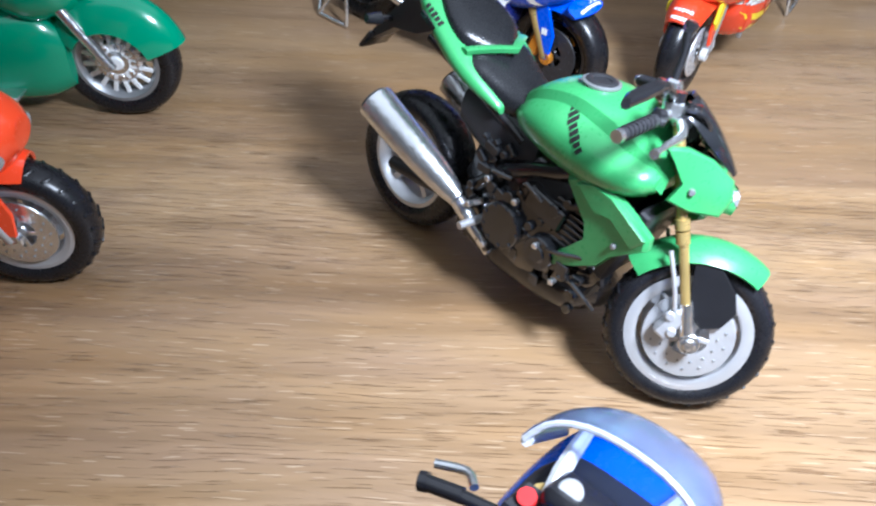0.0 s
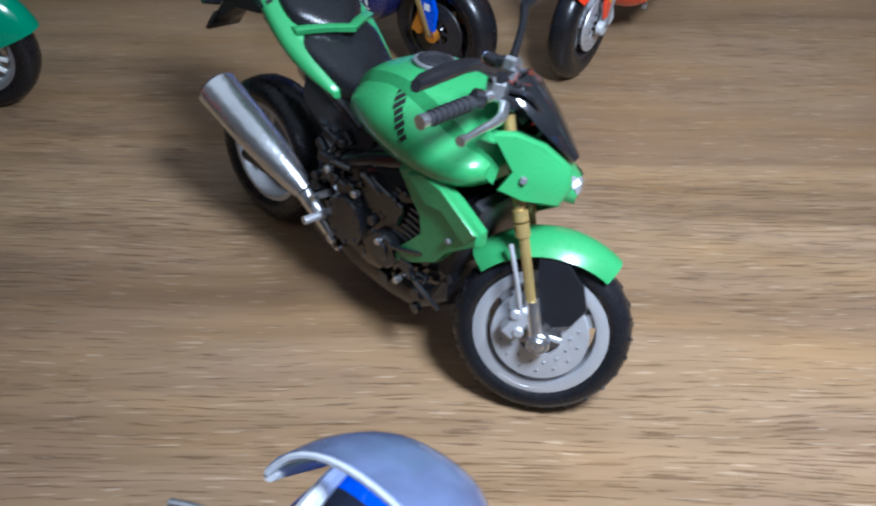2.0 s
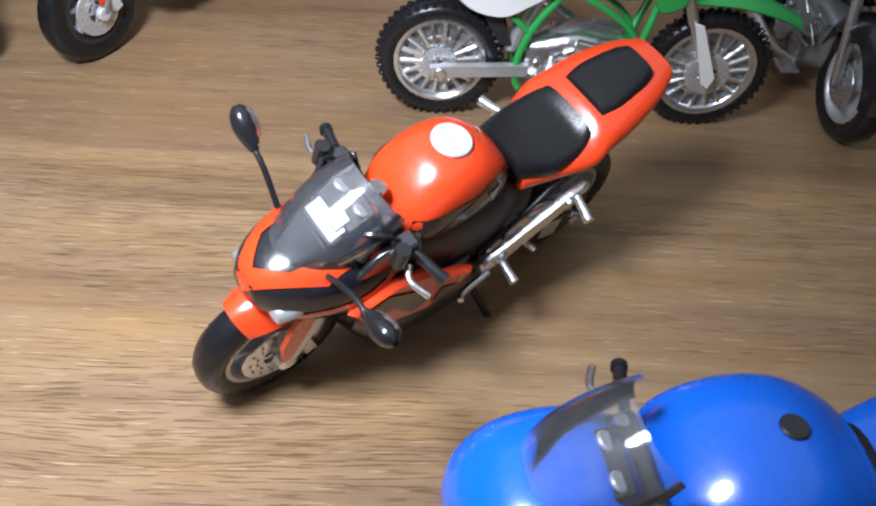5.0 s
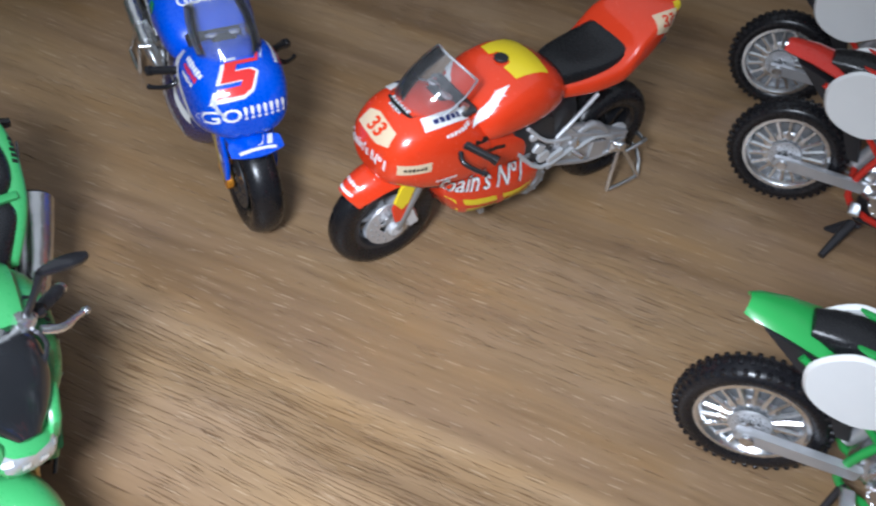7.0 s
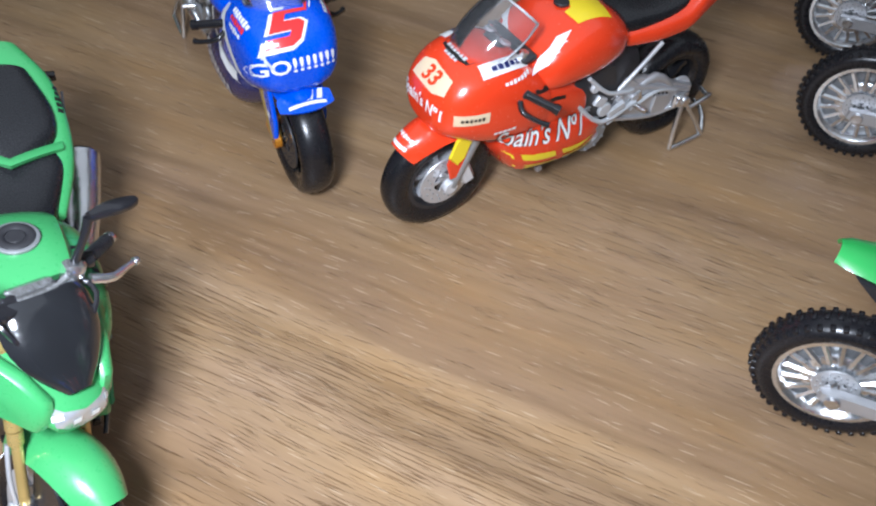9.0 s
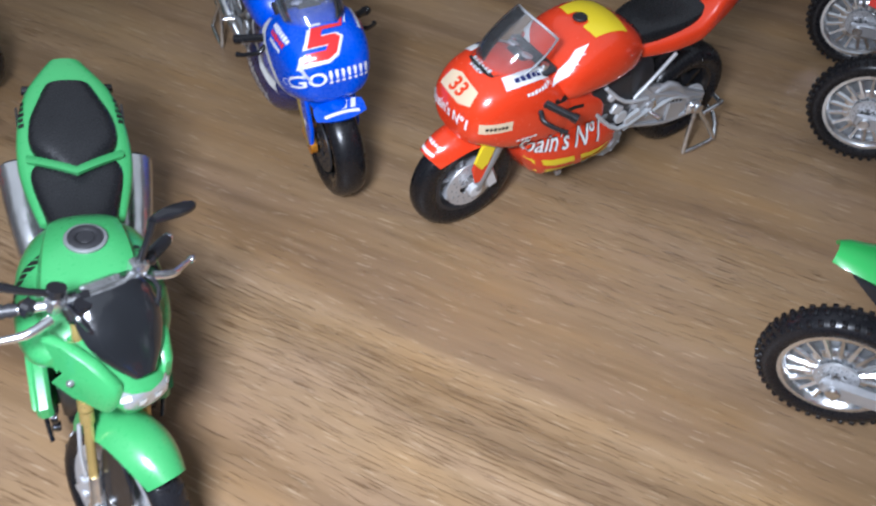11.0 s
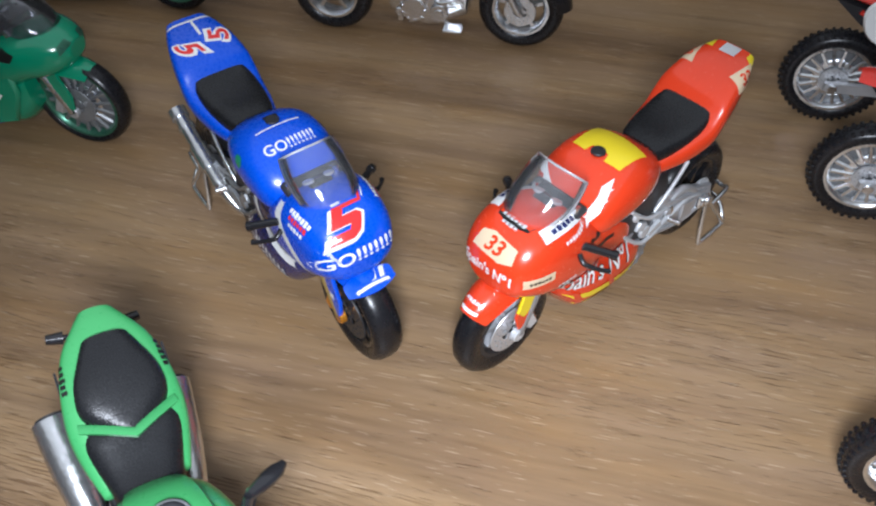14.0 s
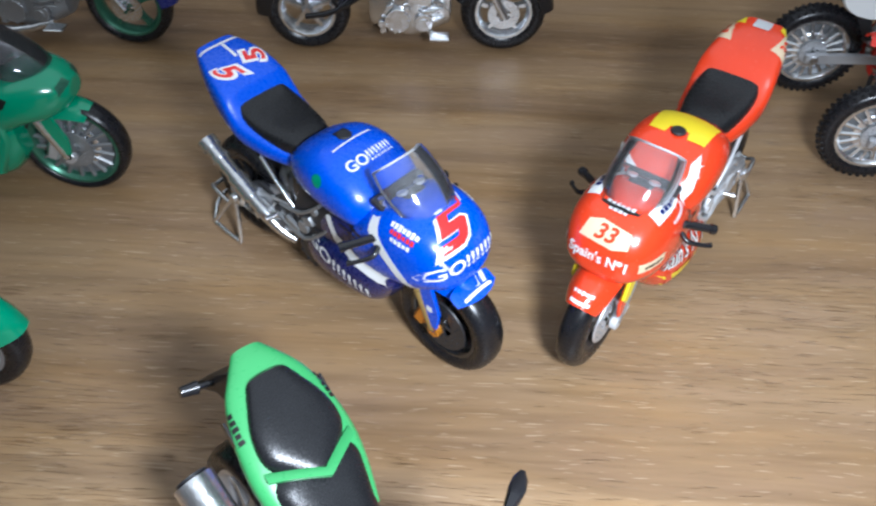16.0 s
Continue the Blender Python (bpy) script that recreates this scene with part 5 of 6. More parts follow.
def dirt(m, label, c, legs=False):
    t = thing("model_motorcycle", label, "model motorcycle", m, GROUP)
    g = c.get
    main, WB = c["main"], 78
    wheel(t, "rear_wheel", 0, 18.0, 7.6, "bars", CHROME, 12.6, ((3.6, 5.6), (-3.6, 5.0)), SILVER, knobs=True)
    wheel(t, "front_wheel", WB, 18.4, 6.4, "bars", CHROME, 13.8, ((-3.4, 6.4),), SILVER, knobs=True)
    engine_bits(t, CHROME, 24, 52, 9, 30, 6.6, 5)
    fr = Shape()
    for s in (1, -1):
        fr.tube([(60, s * 2, 48), (56, s * 5, 30), (50, s * 5, 10), (34, s * 5.5, 7.5), (22, s * 5.5, 14), (24, s * 5.5, 30), (34, s * 4, 44)], 1.1, 4)
        fr.tube([(24, s * 5.5, 30), (12, s * 5, 40), (0, s * 4, 46)], 0.9)
        fr.tube([(36, s * 4.5, 42), (50, s * 5, 34), (56, s * 4.5, 26)], 0.9)
    part("frame", fr, g("frame", main), t)
    for s in (1, -1):
        part("swingarm", Shape().slab([(25, 20.5), (25, 17), (0, 15.2), (-3, 16), (-3, 18.4), (0, 19)], s * 5.0, s * 7.2, 0.6), SILVER, t)
        part("axle_nut", Shape().disc((0, s * 7.6, 17), 1.7, 1.2, 14), CHROME, t)
        part("fork_leg", Shape().tube([(60, s * 5.6, 57), (68.5, s * 5.6, 36)], 1.7, n=12).tube([(68.3, s * 5.6, 36.5), (77.4, s * 5.4, 17.5)], 1.45, n=12), CHROME, t)
        part("fork_guard", Shape().slab([(68, 37), (71, 36), (78.6, 20), (77.4, 16.4), (75, 18)], s * 7.2, s * 8.2, 0.3), g("guard", WHITE), t)
        plate = [(6.5, 55), (2, 51), (0.8, 46.5), (2.6, 41), (6, 37.6), (11, 35.6), (17, 35.4), (23, 38.8), (29, 42.6), (34, 46.2), (30, 49.2), (22, 52.6), (12, 55.2)]
        pl = part("side_plate", Shape().slab(rounded(plate), s * 6.2, s * 8.0, 0.8), WHITE, t, "plain white number plate")
        shroud = [(43, 51), (47, 53.4), (53, 53), (58, 53.8), (62, 50.4), (65, 45.4), (64, 41.5), (60, 39.4), (57.4, 40), (54, 44.4), (48, 48.4)]
        part("seat_rail", Shape().slab([(7, 55.8), (16, 55), (31, 49.4), (46, 46.6), (52, 42.4), (51, 41.2), (44, 44.4), (30, 46.6), (16, 52)], s * 4.4, s * 6.0, 0.5), main, t)
        part("tank_shroud", Shape().slab(rounded(shroud), s * 6.6, s * 9.0, 0.9), main, t)
        part("footrest", Shape().block((25, s * 10, 13), (3.5, 6, 1.2), (0, 0, 0), 0.3), CHROME, t)
    part("tank", Shape().hull([(34, 50, 42, 5.5), (44, 54, 40, 7.4), (54, 54, 40, 7), (62, 50, 44, 4)]), main, t)
    part("filler_cap", Shape().tube([(53, 0, 53.5), (53, 0, 55.6)], 2.2, n=16), g("capc", BLACK), t)
    part("seat", Shape().hull([(-1, 54.6, 49, 4, 2.8), (8, 56.2, 48.5, 5.2, 2.8), (24, 54.0, 45, 5.0, 2.8), (38, 54.0, 46, 4.4, 2.8), (47, 55.6, 50, 3.2, 2.6)], 4, 24), g("seatc", VINYL), t, "long black seat")
    rows = []
    for x, z, hw in ((-14, 53.0, 2.6), (-12, 53.2, 4.0), (-6, 53.2, 5.4), (1, 52.2, 6.6), (9, 49.2, 6.8), (14, 45, 5)):
        rows.append([(x, hw * q, z - 1.8 * abs(q) ** 3) for q in (-1, -0.8, -0.4, 0, 0.4, 0.8, 1)])
    part("rear_fender", Shape().sheet(rows, -0.8), main, t)
    part("inner_fender", Shape().slab([(-10, 50), (6, 46), (16, 36), (20, 24), (17, 24), (10, 35), (0, 42)], -3.4, 3.4, 0.8), SATIN, t)
    rows = []
    for x, z, hw in ((60, 43, 4.0), (68, 42.6, 5.2), (80, 42.0, 5.0), (92, 39.2, 4.2), (100, 35.6, 2.6)):
        rows.append([(x, hw * q, z - 1.8 * abs(q) ** 3) for q in (-1, -0.8, -0.4, 0, 0.4, 0.8, 1)])
    part("front_fender", Shape().sheet(spline_rows(rows), -0.8), main, t)
    part("front_plate", Shape().slab([(64, 58), (66.5, 57), (71.5, 45), (69, 44.4)], -6, 6, 0.6), WHITE, t, "plain white front plate")
    hb = part("handlebar", Shape().tube([(52, -22, 62), (56, -12, 64), (59.5, -5, 60), (59.8, 0, 59.6), (59.5, 5, 60), (56, 12, 64), (52, 22, 62)], 0.85, 4).tube([(57, -8.5, 63.6), (57, 8.5, 63.6)], 0.7), CHROME, t)
    part("bar_pad", Shape().tube([(57, -6, 63.8), (57, 6, 63.8)], 1.9, n=12), g("pad", WHITE), hb)
    for s in (1, -1):
        part("grip", Shape().tube([(53.6, s * 17, 63), (51.8, s * 23, 61.8)], 1.3), SATIN, hb)
    part("muffler", Shape().tube([(52, 6, 26), (56, 8, 18), (46, 8.6, 22), (30, 8.4, 33)], [1.5, 1.7, 1.7, 1.6], 4).tube([(30, 8.4, 33), (6, 8.8, 41)], [2.4, 2.8], 1, 14), CHROME, t)
    part("shock", Shape().tube([(26, 0, 40), (20, 0, 22)], 2.2), SILVER, t)
    part("chain", Shape().tube([(0, 5.8, 20.5), (26, 5.8, 18)], 0.6, n=6).tube([(0, 5.8, 13.2), (26, 5.8, 14.2)], 0.6, n=6), STEEL, t)
    if legs:
        part("work_stand", Shape().block((36, 0, 7), (18, 12, 2), (0, 0, 0), 0.5).slab([(26, 7), (30, 7), (24, 0.6), (21, 0.6)], -7, -9.5, 0.5).slab([(42, 7), (46, 7), (51, 0.6), (48, 0.6)], -7, -9.5, 0.5).tube([(27, -9, 7), (22, -22, 1.0)], [1.8, 1.1]).tube([(45, -9, 7), (48, -22, 1.0)], [1.8, 1.1]), SATIN, t, "black splayed work stand")
    else:
        part("side_stand", Shape().tube([(24, -6, 13), (23, -9, 4), (23, -10, 0.9)], 0.9), SATIN, t)
    return t


def spline_rows(rows, sub=3):
    cols = [spline([r[k] for r in rows], sub) for k in range(len(rows[0]))]
    return [[c[i] for c in cols] for i in range(len(cols[0]))]


def cruiser(m, label, c):
    t = thing("model_motorcycle", label, "model motorcycle", m, GROUP)
    g = c.get
    main, WB, R = c["main"], g("base", 82), 17.5
    wire = g("spokes") == "wire"
    wheel(t, "rear_wheel", 0, R, 10.5, g("spokes", "five"), g("rim", CHROME), g("rin", 11), () if wire else ((4.6, 6),), CHROME, spoke_mat=WHITE if wire else None)
    wheel(t, "front_wheel", WB, R, 8.5, g("spokes", "five"), g("rim", CHROME), g("rin", 11), () if wire else ((-4.4, 6.5),), CHROME, spoke_mat=WHITE if wire else None)
    engine_bits(t, g("engine", CHROME), 26, 58, 7, 33, 8.4, 7)
    part("tank", Shape().hull([(30, 41, 35, 5), (36, 46, 34, 9), (48, 49, 34, 10.5), (60, 47, 36, 7), (64, 45, 39, 3.5)], 4, 28), main, t)
    part("seat", Shape().hull([(-4, 41, 35, 6), (6, 42, 34, 8.6), (18, 38, 31, 9), (28, 41, 33, 6)], 4, 24), VINYL, t, "low black seat")
    part("rear_fender", fender_shape((0, 0, R), R + 3, 7.4, 15, 185, 0.9, 7.0, 20, 0.85), main, t)
    part("front_fender", fender_shape((WB, 0, R), R + 2.4, 6.6, g("fend0", 5), g("fend1", 165), 0.9, g("skirt", 5.0), 20, 0.9), main, t)
    for s in (1, -1):
        part("fork_leg", Shape().tube([(60, s * 6.4, 55), (WB, s * 6.4, R)], 1.6, n=12), CHROME, t)
        if g("pipes", True):
            part("muffler", Shape().tube([(52, s * 8, 12), (36, s * 10, 8.6), (16, s * 10.6, 9.4), (-12, s * 11, 11)], [1.6, 1.7, 2.5, 2.6], 3, 14), CHROME, t)
        part("saddle_frame", Shape().tube([(28, s * 7, 30), (12, s * 8, 20), (0, s * 8, R)], 1.2), g("arm", CHROME), t)
        part("footrest", Shape().block((54, s * 13, 12), (8, 6, 1.2), (0, 0, 0), 0.4), CHROME, t)
    part("headlamp", Shape().hull([(64, 48.5, 42, 3.4, 2), (68, 50.5, 40.5, 5.4, 2), (72.5, 50, 41, 5.2, 2)], 3, 24), CHROME, t)
    hb = part("handlebar", Shape().tube([(46, -20, 54), (52, -16, 57), (60, -6, 57), (61, 0, 56), (60, 6, 57), (52, 16, 57), (46, 20, 54)], 0.9, 4), CHROME, t)
    for s in (1, -1):
        part("grip", Shape().tube([(49, s * 18, 55.4), (44.5, s * 20.6, 53.4)], 1.4), SATIN, hb)
    if g("body"):
        part("body_panel", Shape().hull([(70, 28, 10, 6.5, 2.8), (62, 34, 6.5, 10, 3), (46, 33, 5.5, 11, 3), (20, 32, 6, 11, 3), (2, 36, 12, 10, 3), (-14, 34, 20, 6, 2.6)], 4, 32), main, t)
        part("front_cowl", Shape().hull([(76, 44, 34, 5, 2.3), (72, 52, 32, 10, 2.4), (64, 56, 30, 12, 2.5), (58, 54, 32, 11, 2.6)], 4, 28), main, t)
        part("cowl_trim", Shape().tube([(73.5, -10.4, 47), (76.8, -6, 40), (77.4, 0, 36.6), (76.8, 6, 40), (73.5, 10.4, 47)], 1.1, 4), BLACK, t, "black cowl trim")
        high = [(77, 52.8, 6.8, 3.0, 3.0), (73.4, 57, 8.2, 4.0, 3.6), (68.5, 61.2, 8.4, 4.4, 4.2), (64.5, 63.8, 7.6, 3.8, 4)]
    part("window", window_shape(high if g("wide") else [(72, 52, 8.5, 3, 3), (67, 60, 9, 3.4, 3.5), (63, 66, 8, 3, 3)], 0.6), CLEAR, t)
    part("side_stand", Shape().tube([(30, 9, 10), (27, 15, 3), (26, 16, 0.9)], 0.9), STEEL, t)
    return t


# ---- the models on the table ----
Z = naked(stand_at((19, -32), -44.5, 80, lean=10, lift=0.5))

blue, B = racer(stand_at((3.2, 85.7), -38.8, 80), "royal blue road racer model with white lettering on a wire stand", dict(wide=True, main=BLUE, low=NAVY, side=NAVY, fork=GOLD, caliper=ORANGE_GOLD, guard=BLUE, stand=True, works=SATIN, rim=BLACK, disc=SATIN, fend=66, front_w=9, engine=SATIN, frame=BLACK, cover=NAVY, window_label="clear bowed windscreen with fine scratches"))
red, Q = racer(stand_at((42.2, 90.2), 237.0, 80), "orange-red road racer model with cream number panel on a wire stand", dict(wide=True, main=RED, stand=True, rin=9.8, rear_rim=BLACK, cap_x=47, short_guard=True, works=SILVER, works2=PALE, fend=46, arm=SILVER, fork=STEEL, caliper=PALE, guard=YELLOW, pipe=STEEL, engine=STEEL, disc=SILVER, rim=SATIN, spoke_mat=SILVER))
black_orange, C = racer(stand_at((108.5, -32.0), 218.3, 80, lean=14, lift=0.6) @ Matrix.Translation((-0.0006, 0, 0)) @ Matrix.Diagonal((0.965, 1, 1, 1)), "orange and black sports motorcycle model with a clear windscreen and mirrors", dict(tailw=1.22, tankw=0.72, tankl=0.86, upw=0.84, works=CHROME, works2=SATIN, main=BLACK, low=BLACK, side=RED_ORANGE, tank=RED_ORANGE, tailc=RED_ORANGE, fender=RED_ORANGE, guard=RED_ORANGE, window=CLEAR, window_label="clear scratched windscreen", cap=PALE, cap_r=4.0, cap_x=44, mirrors=True, lamps=True, exhaust="single", fork=SILVER, caliper=CHROME, rim=SILVER, disc=CHROME, arm=SATIN, lever=CHROME))
orange, OL = racer(stand_at((-122.5, -3), 2, 80), "vivid orange sports motorcycle model with a silver front wheel", dict(main=RED_ORANGE, rim=SILVER, spokes="three", front_w=8.4, fork=SILVER, caliper=CHROME, disc=CHROME, exhaust="single", lamps=True, fend=72))
green, K = racer(stand_at((-124, 151), 0, 80), "deep green sports motorcycle model with violet and white flashes", dict(fr=17.8, main=DEEP_GREEN, rim=RIM_GREEN, rin=14.4, spokes="bars", spoke_mat=STEEL, disc_part=0.5, disc=STEEL, fork=CHROME, caliper=SILVER, exhaust="single", window=SMOKE))
front_blue, F = racer(stand_at((-2.6, -79.2), 50, 80), "bright blue sports motorcycle model with a pale hazy windscreen", dict(wide=True, main=SKY, fork_top=PRINT_RED, big_window=True, window=BLUISH, window_label="pale hazy windscreen", exhaust="single", lamps=True, lever=CHROME))
side_blue, N = racer(stand_at((153.2, -83.3), 188, 80), "bright blue sports motorcycle model with chrome levers", dict(wide=True, main=SKY, exhaust="single", lever=CHROME, bar=BLACK))

dirt(stand_at((225.7, 72.5), 0.7, 78), "bright green and white motocross model with plated spoked wheels", dict(main=DIRT_GREEN))
dirt(stand_at((221.5, 172), -4, 78), "scarlet and white motocross model on a black work stand", dict(main=SCARLET), legs=True)
dirt(stand_at((213.5, 226), -3, 78), "scarlet and white motocross model behind its twin", dict(main=SCARLET, guard=SCARLET))

cruiser(stand_at((-123.5, 68), 0, 82), "deep green touring motorcycle model with skirted fender and spoked wheels", dict(main=DEEP_GREEN, spokes="wire", rin=11.6, rim=STEEL, body=True, fend0=18, fend1=150, skirt=9.0))
cruiser(stand_at((16.5, 251), 3, 80), "black cruiser motorcycle model with a bright plated engine", dict(main=BLACK, base=80, rim=CHROME, pipes=False, arm=BLACK))
cruiser(stand_at((-136.5, 244), 0, 82), "dark blue cruiser motorcycle model with green-tinted front wheel", dict(main=NAVY, rim=RIM_GREEN, rin=13, engine=STEEL))
cruiser(stand_at((271, 70), -88, 72), "black cruiser motorcycle model with grey engine at the row's end", dict(main=BLACK, base=72, engine=STEEL, rim=SILVER))

# ---- prints and coloured panels on the models ----


def mark(name, flat, targets, origin, u, v, material, label="", lift=0.22):
    ob = part(name, laid(flat, targets, origin, u, v, lift), material, targets[0], label, None, 80)
    return tagged(ob, kind="stuff") if name in ("sponsor_mark", "screen_mark", "small_mark", "screen_line", "maker_mark") else ob


NOSE_U, NOSE_V = (0, 1, 0), (-0.62, 0, 0.78)


def side_axes(s):
    """Axes of a plane on the left (1) or right (-1) flank, to be read from outside."""
    return (-s, 0, 0), (0, 0, 1)


def flank(name, pts, targets, s, material, label="", lift=0.22, cuts=2, y=13):
    """A print whose outline is given in the model's x, z on one flank."""
    flat = poly2d([(-s * x, z) for x, z in pts], cuts)
    return mark(name, flat, targets, (0, s * y, 0), (-s, 0, 0), (0, 0, 1), material, label, lift)


def top_axes(s):
    """Axes of a plane that faces up and to the left (1) or right (-1)."""
    return (-s, 0, 0), (0, -0.72 * s, 0.70)


def blue_prints():
    up, tank, tail, low = B["upper"], B["tank"], B["tail"], B["lower"]
    sides = [B["cover"], low, up]
    five = [(-3.6, 6.2), (5.4, 6.2), (5.0, 3.4), (-0.8, 3.4), (-1.2, 1.4), (2.8, 1.4), (4.4, 0.2), (3.6, -4.6), (1.6, -6.2), (-5.8, -6.2), (-5.4, -3.2), (0.4, -3.2), (0.9, -1.6), (-5.0, -1.6)]
    five = [(x * 0.95 + 0.3 * y, y * 0.80) for x, y in five]
    rim = [(x * 1.22, y * 1.20) for x, y in five]
    mark("race_number", poly2d(rim, 3), [up], (80.6, -1.0, 51.4), NOSE_U, NOSE_V, WHITE, "white outline of the race number", 0.18)
    mark("race_number", poly2d(five, 3), [up], (80.6, -1.0, 51.4), NOSE_U, NOSE_V, PRINT_RED, "red race number 5", 0.36)
    mark("number_slit", poly2d([(-1.9, 4.6), (0.6, 4.6), (0.5, 4.0), (-2.0, 4.0)], 1), [up], (80.6, -1.0, 51.4), NOSE_U, NOSE_V, WHITE, "", 0.5)
    for q in range(5):
        mark("star_mark", rect2d(4.2, 0.6, 4, 1), [up], (81, -6.8, 47.2), (0, math.cos(q * 0.63), math.sin(q * 0.63)), (-0.62, -math.sin(q * 0.63), math.cos(q * 0.63)), PALE, "", 0.42)
    mark("lettering", text2d("GO!!!!!!!", 4.8, 0.0, 1.32, 0.10), [up], (85.4, -1.6, 43.2), NOSE_U, (-0.42, 0, 0.9), WHITE, "white nose lettering")
    mark("lettering", text2d("GO!!!!!!!", 4.4, 0.0, 1.0, 0.06), [tank], (50.5, 0, 55), (0, 1, 0), (-0.8, 0, 0.6), WHITE, "white tank lettering")
    mark("stripe", rect2d(13, 0.5, 10, 1), [tank], (44.5, 0, 56), (0, 1, 0), (-1, 0, 0.1), WHITE)
    mark("vent", poly2d([(-2, -1.6), (2, -2), (2.4, 1.8), (-1.6, 2)]), [tank], (41, 0, 57), (0, 1, 0), (-1, 0, 0.1), PRINT_BLACK, "black filler recess")
    mark("tail_stripe", rect2d(14, 0.8, 12, 1), [tail], (-8.5, 0, 62), (0, 1, 0), (-1, 0, 0), WHITE)
    mark("tail_stripe", rect2d(0.9, 6, 1, 6), [tail], (-5, 0.6, 62), (0, 1, 0), (-1, 0, 0), WHITE)
    for s in (1, -1):
        u, v = side_axes(s)
        a, b = top_axes(s)
        flank("fairing_flash", [(61.5, 50), (64, 51.5), (66.5, 47), (71, 42.6), (75, 38.5), (78.4, 33), (75.5, 33.5), (71, 38.6), (66, 43), (62.6, 46)], [up], s, WHITE, "white flash down the fairing edge")
        for q, (h, m) in enumerate(((1.7, WHITE), (1.4, PRINT_RED), (1.2, WHITE))):
            mark("sponsor_mark", bars2d(7 - q, 0.95, h, 0.3), [up], (73.4, s * (10 + 1.1 * q), 50.8 - 1.4 * q), a, b, m, "small line of writing beside the windscreen", 0.3)
        mark("tail_number", text2d("5", 7.4, 0.25, 1.3, 0.6), [tail], (0.4, s * 6.0, 61.5), a, b, WHITE, "white outline of the race number", 0.18)
        mark("tail_number", text2d("5", 6.6, 0.25, 1.3, 0.15), [tail], (0.4, s * 6.0, 61.5), a, b, PRINT_RED, "red race number 5", 0.36)
        flank("tail_flash", [(8, 49.4), (2, 50.8), (1.6, 49.6), (8, 48.2)], [tail], s, WHITE)
        mark("tank_badge", poly2d([(1.7 * math.cos(k * 0.5236), 1.7 * math.sin(k * 0.5236)) for k in range(12)], 1), [tank], (45, s * 11, 50), a, b, DEEP_GREEN, "small round green badge")
        flank("tank_flash", [(29.5, 49), (31.2, 49), (36, 41.4), (35, 40.8)], [tank], s, WHITE)
        mark("lettering", text2d("GO!!!!!!!", 4.4, 0.15 * s, 1.75, 0.06), sides, (50, s * 14, 25.0), (-s, 0, 0.2 * s), (0.2, -0.4 * s, 0.9), WHITE, "white flank lettering")
        mark("swoosh", poly2d([(x * -1.3 * s, y * 1.35) for x, y in ((-11, 4.6), (-8.6, 4.4), (-6, 1.8), (0, 0.6), (8, 0.2), (14, 1.6), (8, -2.0), (0, -1.6), (-7, 0.4))], 3), sides, (57, s * 12.6, 32.5), a, b, WHITE, "white flank swoosh", 0.3)
        for z in (43, 40.6, 38.6):
            flank("slit", [(50, z), (60, z + 1), (60, z + 1.7), (50, z + 0.7)], sides, s, PRINT_BLACK, "", 0.18)
        guard = [o for o in blue.children if o.name.startswith("fork_guard") and o.data.vertices[0].co.y * s > 0]
        mark("guard_mark", rect2d(2, 2, 3, 3), guard, (79, s * 7, 25), u, v, WHITE)
    part("nose_wing", Shape().sheet([[(84 + 0.02 * q * q, q, 33.6), (87.5 - 0.035 * q * q, q, 33.2 - 0.01 * q * q), (90.5 - 0.05 * q * q, q, 32.0 - 0.01 * q * q)] for q in range(-7, 8)], 0.7), BLUE, blue, "blue lip under the nose")
    wing = [o for o in blue.children if o.name.startswith("nose_wing")]
    mark("stripe", rect2d(12, 0.9, 12, 1), wing, (88.8, 0, 33), (0, 1, 0), (-1, 0, 0.1), WHITE)
    mark("stripe", rect2d(1.4, 3, 2, 2, 0.4, x0=1.5), wing, (86.4, 0, 33), (0, 1, 0), (-1, 0, 0.1), WHITE)
    mark("stripe", rect2d(1.4, 3, 2, 2, 0.4, x0=4), wing, (86.4, 0, 33), (0, 1, 0), (-1, 0, 0.1), WHITE)


